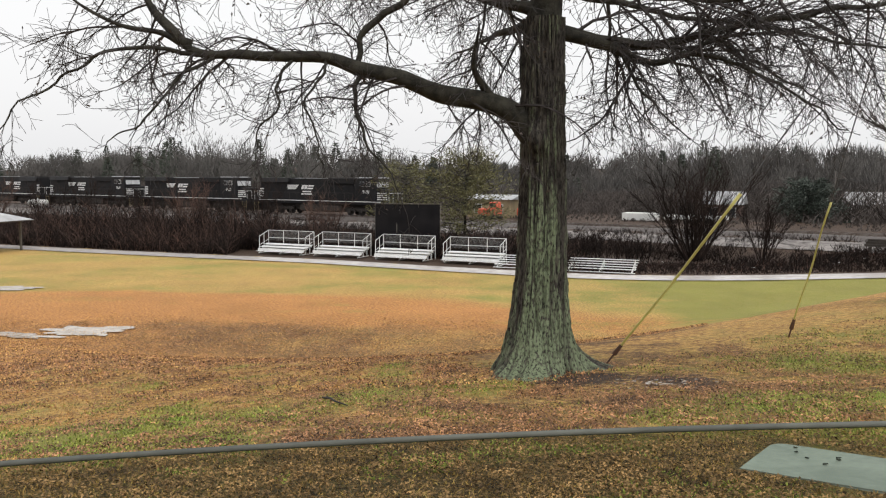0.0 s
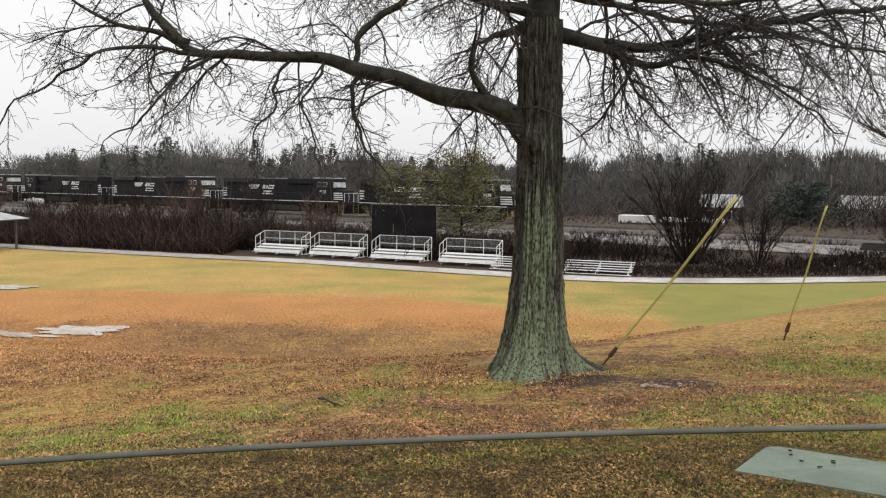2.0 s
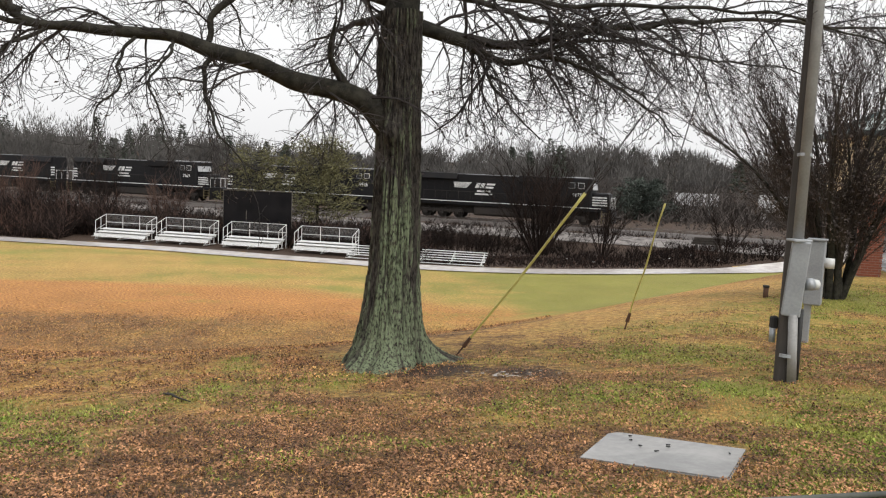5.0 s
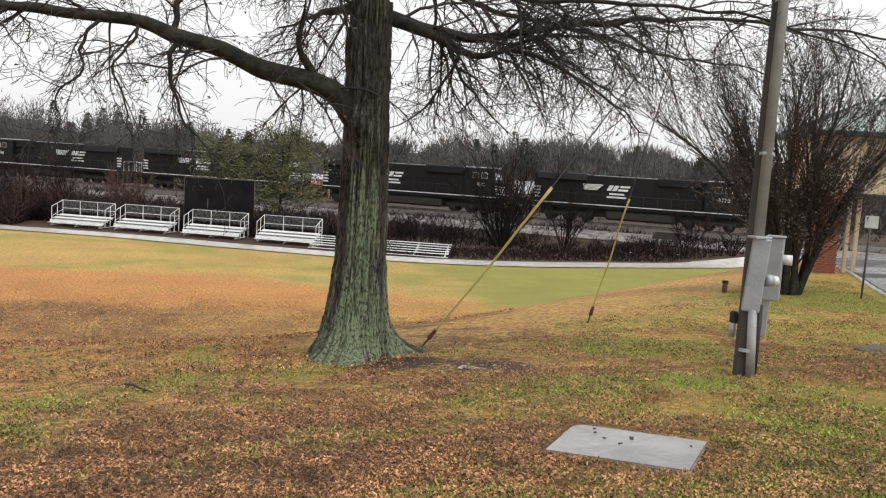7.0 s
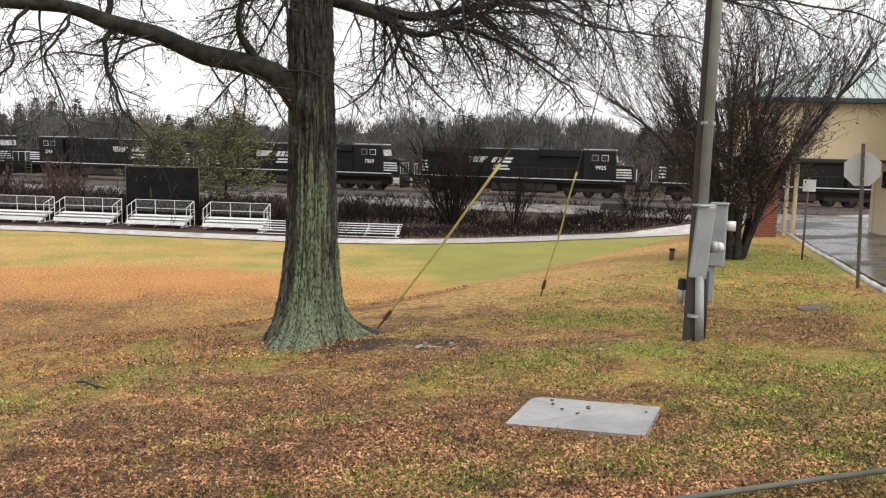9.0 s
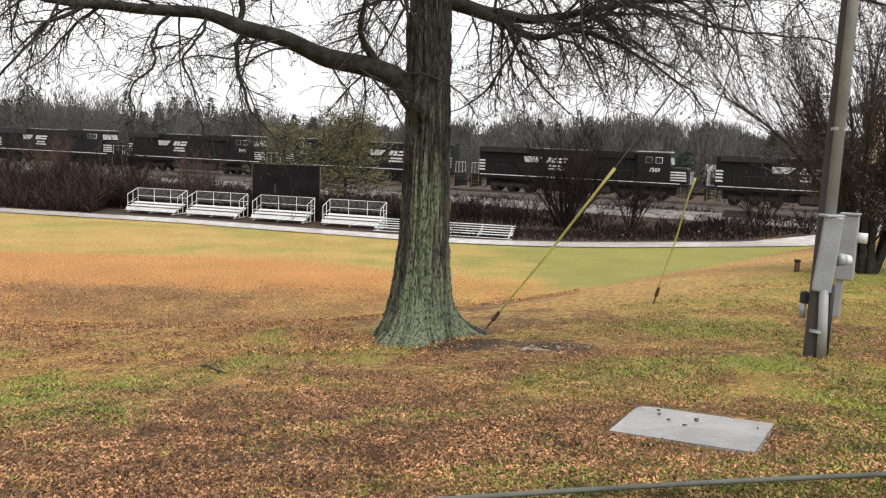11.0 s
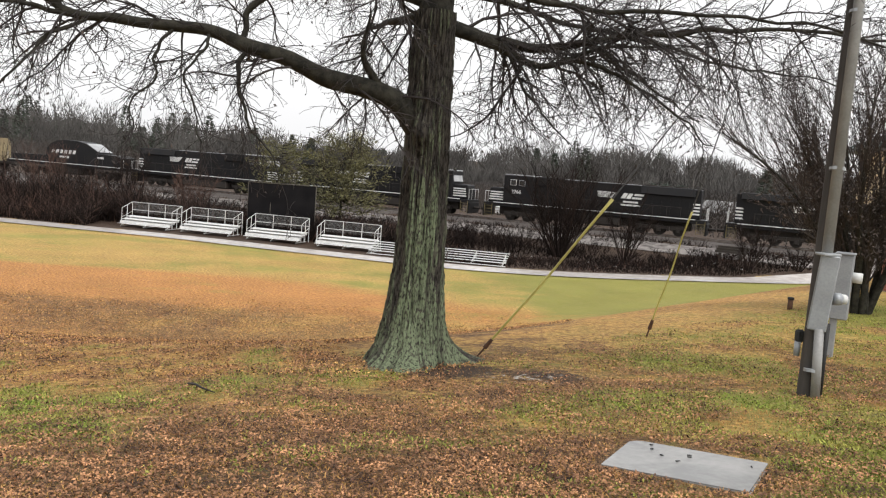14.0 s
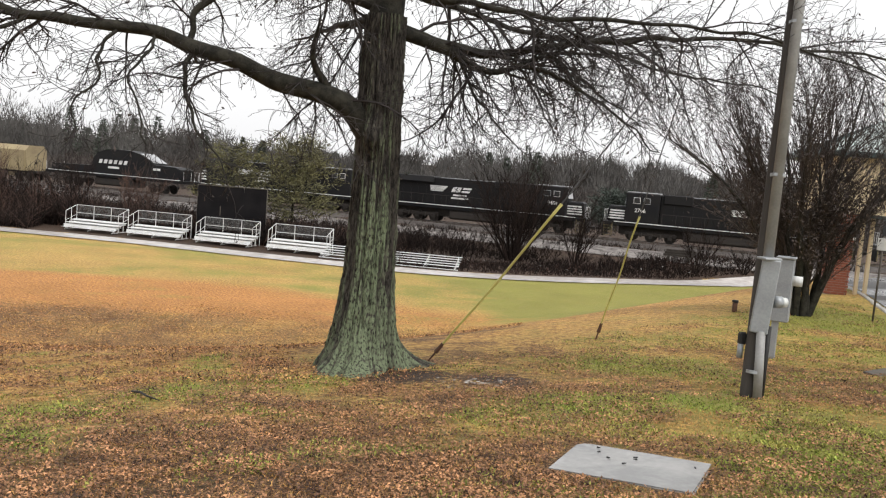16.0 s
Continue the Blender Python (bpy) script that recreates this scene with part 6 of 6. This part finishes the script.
        polys += [[(hx + 0.1, 2.72), (hx + 1.5, 2.72), (hx + 1.5, 2.88), (hx + 0.1, 2.88)], [(hx - 0.1, 2.42), (hx + 1.7, 2.42), (hx + 1.7, 2.58), (hx - 0.1, 2.58)]]
        if sy > 0:
            polys = [[(2 * hx - a, b) for a, b in p][::-1] for p in polys]
        for poly in polys:
            flat_shape("herald_bar", [poly], top, sy * 1.0 - 0.006, WHITE)
        if number:
            r = pose(x(3.3), sy * 1.5, 2.72, 90, 0, 0 if sy < 0 else 180)
            lettering(number, 0.5, WHITE, cab, r)
    return top


def hump_unit():
    top = empty("locomotive", Matrix(), "black unit with an arched hood and pale sloping front", "locomotive", "locomotives of the train")
    L = 20.0
    one_box("underframe", BLACK, top, (0, 0, 1.52), (L, 2.9, 0.36), 0.04)
    for sy in (-1, 1):
        one_box("sill_stripe", WHITE, top, (0, sy * 1.465, 1.71), (L - 1.0, 0.03, 0.075))
    one_box("fuel_tank", GRIME, top, (0, 0, 0.85), (5.5, 2.6, 0.95), 0.18)
    truck(top, 6.2, 2)
    truck(top, -6.2, 2)
    prof = [(-9.2, 1.7), (-9.2, 2.5), (-3.2, 2.6), (-3.0, 3.5), (-2.3, 4.2), (-1.2, 4.55), (0.2, 4.66), (2.2, 4.62), (3.6, 4.35), (5.4, 3.45), (5.8, 3.2), (8.6, 3.15), (9.3, 2.9), (9.3, 1.7)]
    bm = bm_new()
    a = [bm.verts.new((px, -1.25, pz)) for px, pz in prof]
    b = [bm.verts.new((px, 1.25, pz)) for px, pz in prof]
    bm.faces.new(a)
    bm.faces.new(b[::-1])
    for i in range(len(prof)):
        j = (i + 1) % len(prof)
        bm.faces.new((a[i], b[i], b[j], a[j]))
    part("hood", bm, BLACK, top)
    part("sloping_front", box(bm_new(), 4.65, 0, 3.92, 2.15, 2.3, 0.04, 0.01, Matrix.Rotation(radians(27), 3, "Y")), ROOF_AND_SHEEN_GREY, top, "pale wet sloping front")
    for sy in (-1, 1):
        polys = [[(-2.2 + k * 0.72, 2.95), (-1.75 + k * 0.72, 2.95), (-1.6 + k * 0.72, 3.4), (-2.05 + k * 0.72, 3.4)] for k in range(6)]
        polys += [[(-0.8, 2.4), (0.8, 2.4), (0.8, 2.65), (-0.8, 2.65)], [(5.6, 2.6), (6.6, 2.6), (6.6, 2.85), (5.6, 2.85)]]
        for poly in polys:
            flat_shape("lettering_bar", [poly], top, sy * 1.265 - 0.006)
    for e in (1, -1):
        one_rod("coupler", GRIME, top, (e * L / 2, 0, 0.88), (e * (L / 2 + 0.75), 0, 0.88), 0.13, 8)
        bm = bm_new()
        for yy in (-1.35, 0, 1.35):
            rod(bm, (e * (L / 2 - 0.1), yy, 1.7), (e * (L / 2 - 0.1), yy, 2.7), 0.022, n=5)
        part("end_handrail", bm, WHITE, top)
    return top


def hopper_car():
    top = empty("hopper_wagon", Matrix(), "tan covered hopper wagon with ribbed sides", "freight wagon", "wagons of the train")
    L = 16.5
    bm = bm_new()
    prof = [(-1.55, 1.2), (-1.6, 3.7), (-1.1, 4.3), (1.1, 4.3), (1.6, 3.7), (1.55, 1.2)]
    a = [bm.verts.new((-L / 2 + 1.2, y, z)) for y, z in prof]
    b = [bm.verts.new((L / 2 - 1.2, y, z)) for y, z in prof]
    bm.faces.new(a)
    bm.faces.new(b[::-1])
    for i in range(len(prof)):
        j = (i + 1) % len(prof)
        bm.faces.new((a[i], a[j], b[j], b[i]))
    part("body", bm, TAN, top)
    for k in range(13):
        for sy in (-1, 1):
            one_box("rib", TAN, top, (-6.8 + k * 1.135, sy * 1.61, 2.45), (0.1, 0.1, 2.4), 0.01)
    one_box("underframe", GRIME, top, (0, 0, 1.1), (L, 2.2, 0.3), 0.03)
    for k in range(3):
        one_box("hopper_chute", TAN, top, (-4 + k * 4, 0, 0.8), (1.2, 1.6, 0.7), 0.03)
    one_box("roof_walk", GRIME, top, (0, 0, 4.36), (L - 3, 0.8, 0.06), 0)
    truck(top, 6.1, 2)
    truck(top, -6.1, 2)
    return top


TRAIN = []
consist = [(-11.0, "9178", False, 0, "black diesel locomotive with white lettering leading the train"),
           (-33.6, "9925", False, 0, "black diesel locomotive with pale cab roof"),
           (-56.3, "7569", False, 0, "black diesel locomotive with white cab window frames"),
           (-79.3, "2766", True, 1, "black diesel locomotive running cab backwards"),
           (-102.3, "9406", False, 0, "black diesel locomotive with white sill stripe"),
           (-125.0, "", False, 1, "black diesel locomotive with roof fans")]
for s0, num, rev, style, text in consist:
    TRAIN.append((locomotive(num, rev, text, style), s0, rev))
TRAIN.append((hump_unit(), -147.0, False))
for k in range(3):
    TRAIN.append((hopper_car(), -167.0 - 17.4 * k, False))


# ---- what moves ----
SPEED, NOSE_START = 8.3, -39.6


def motions():
    for unit, s0, rev in TRAIN:
        rows = []
        for i in range(33):
            t = i * 0.5
            p = track_point(NOSE_START + SPEED * t + s0, 0, RAIL_Z)
            rows.append((t, pose(p.x, p.y, p.z, 0, 0, TRACK_YAW + (180 if rev else 0))))
        walk(unit, rows)
    turn = math.degrees(SPEED / 0.53)
    for w in WHEELS:
        x, y, z = w.location
        back = any(u == w.parent and r for u, _, r in TRAIN)
        walk(w, [(i / 15, pose(x, y, z, 0, (-1 if back else 1) * turn * i / 15, 0)) for i in range(241)])


motions()
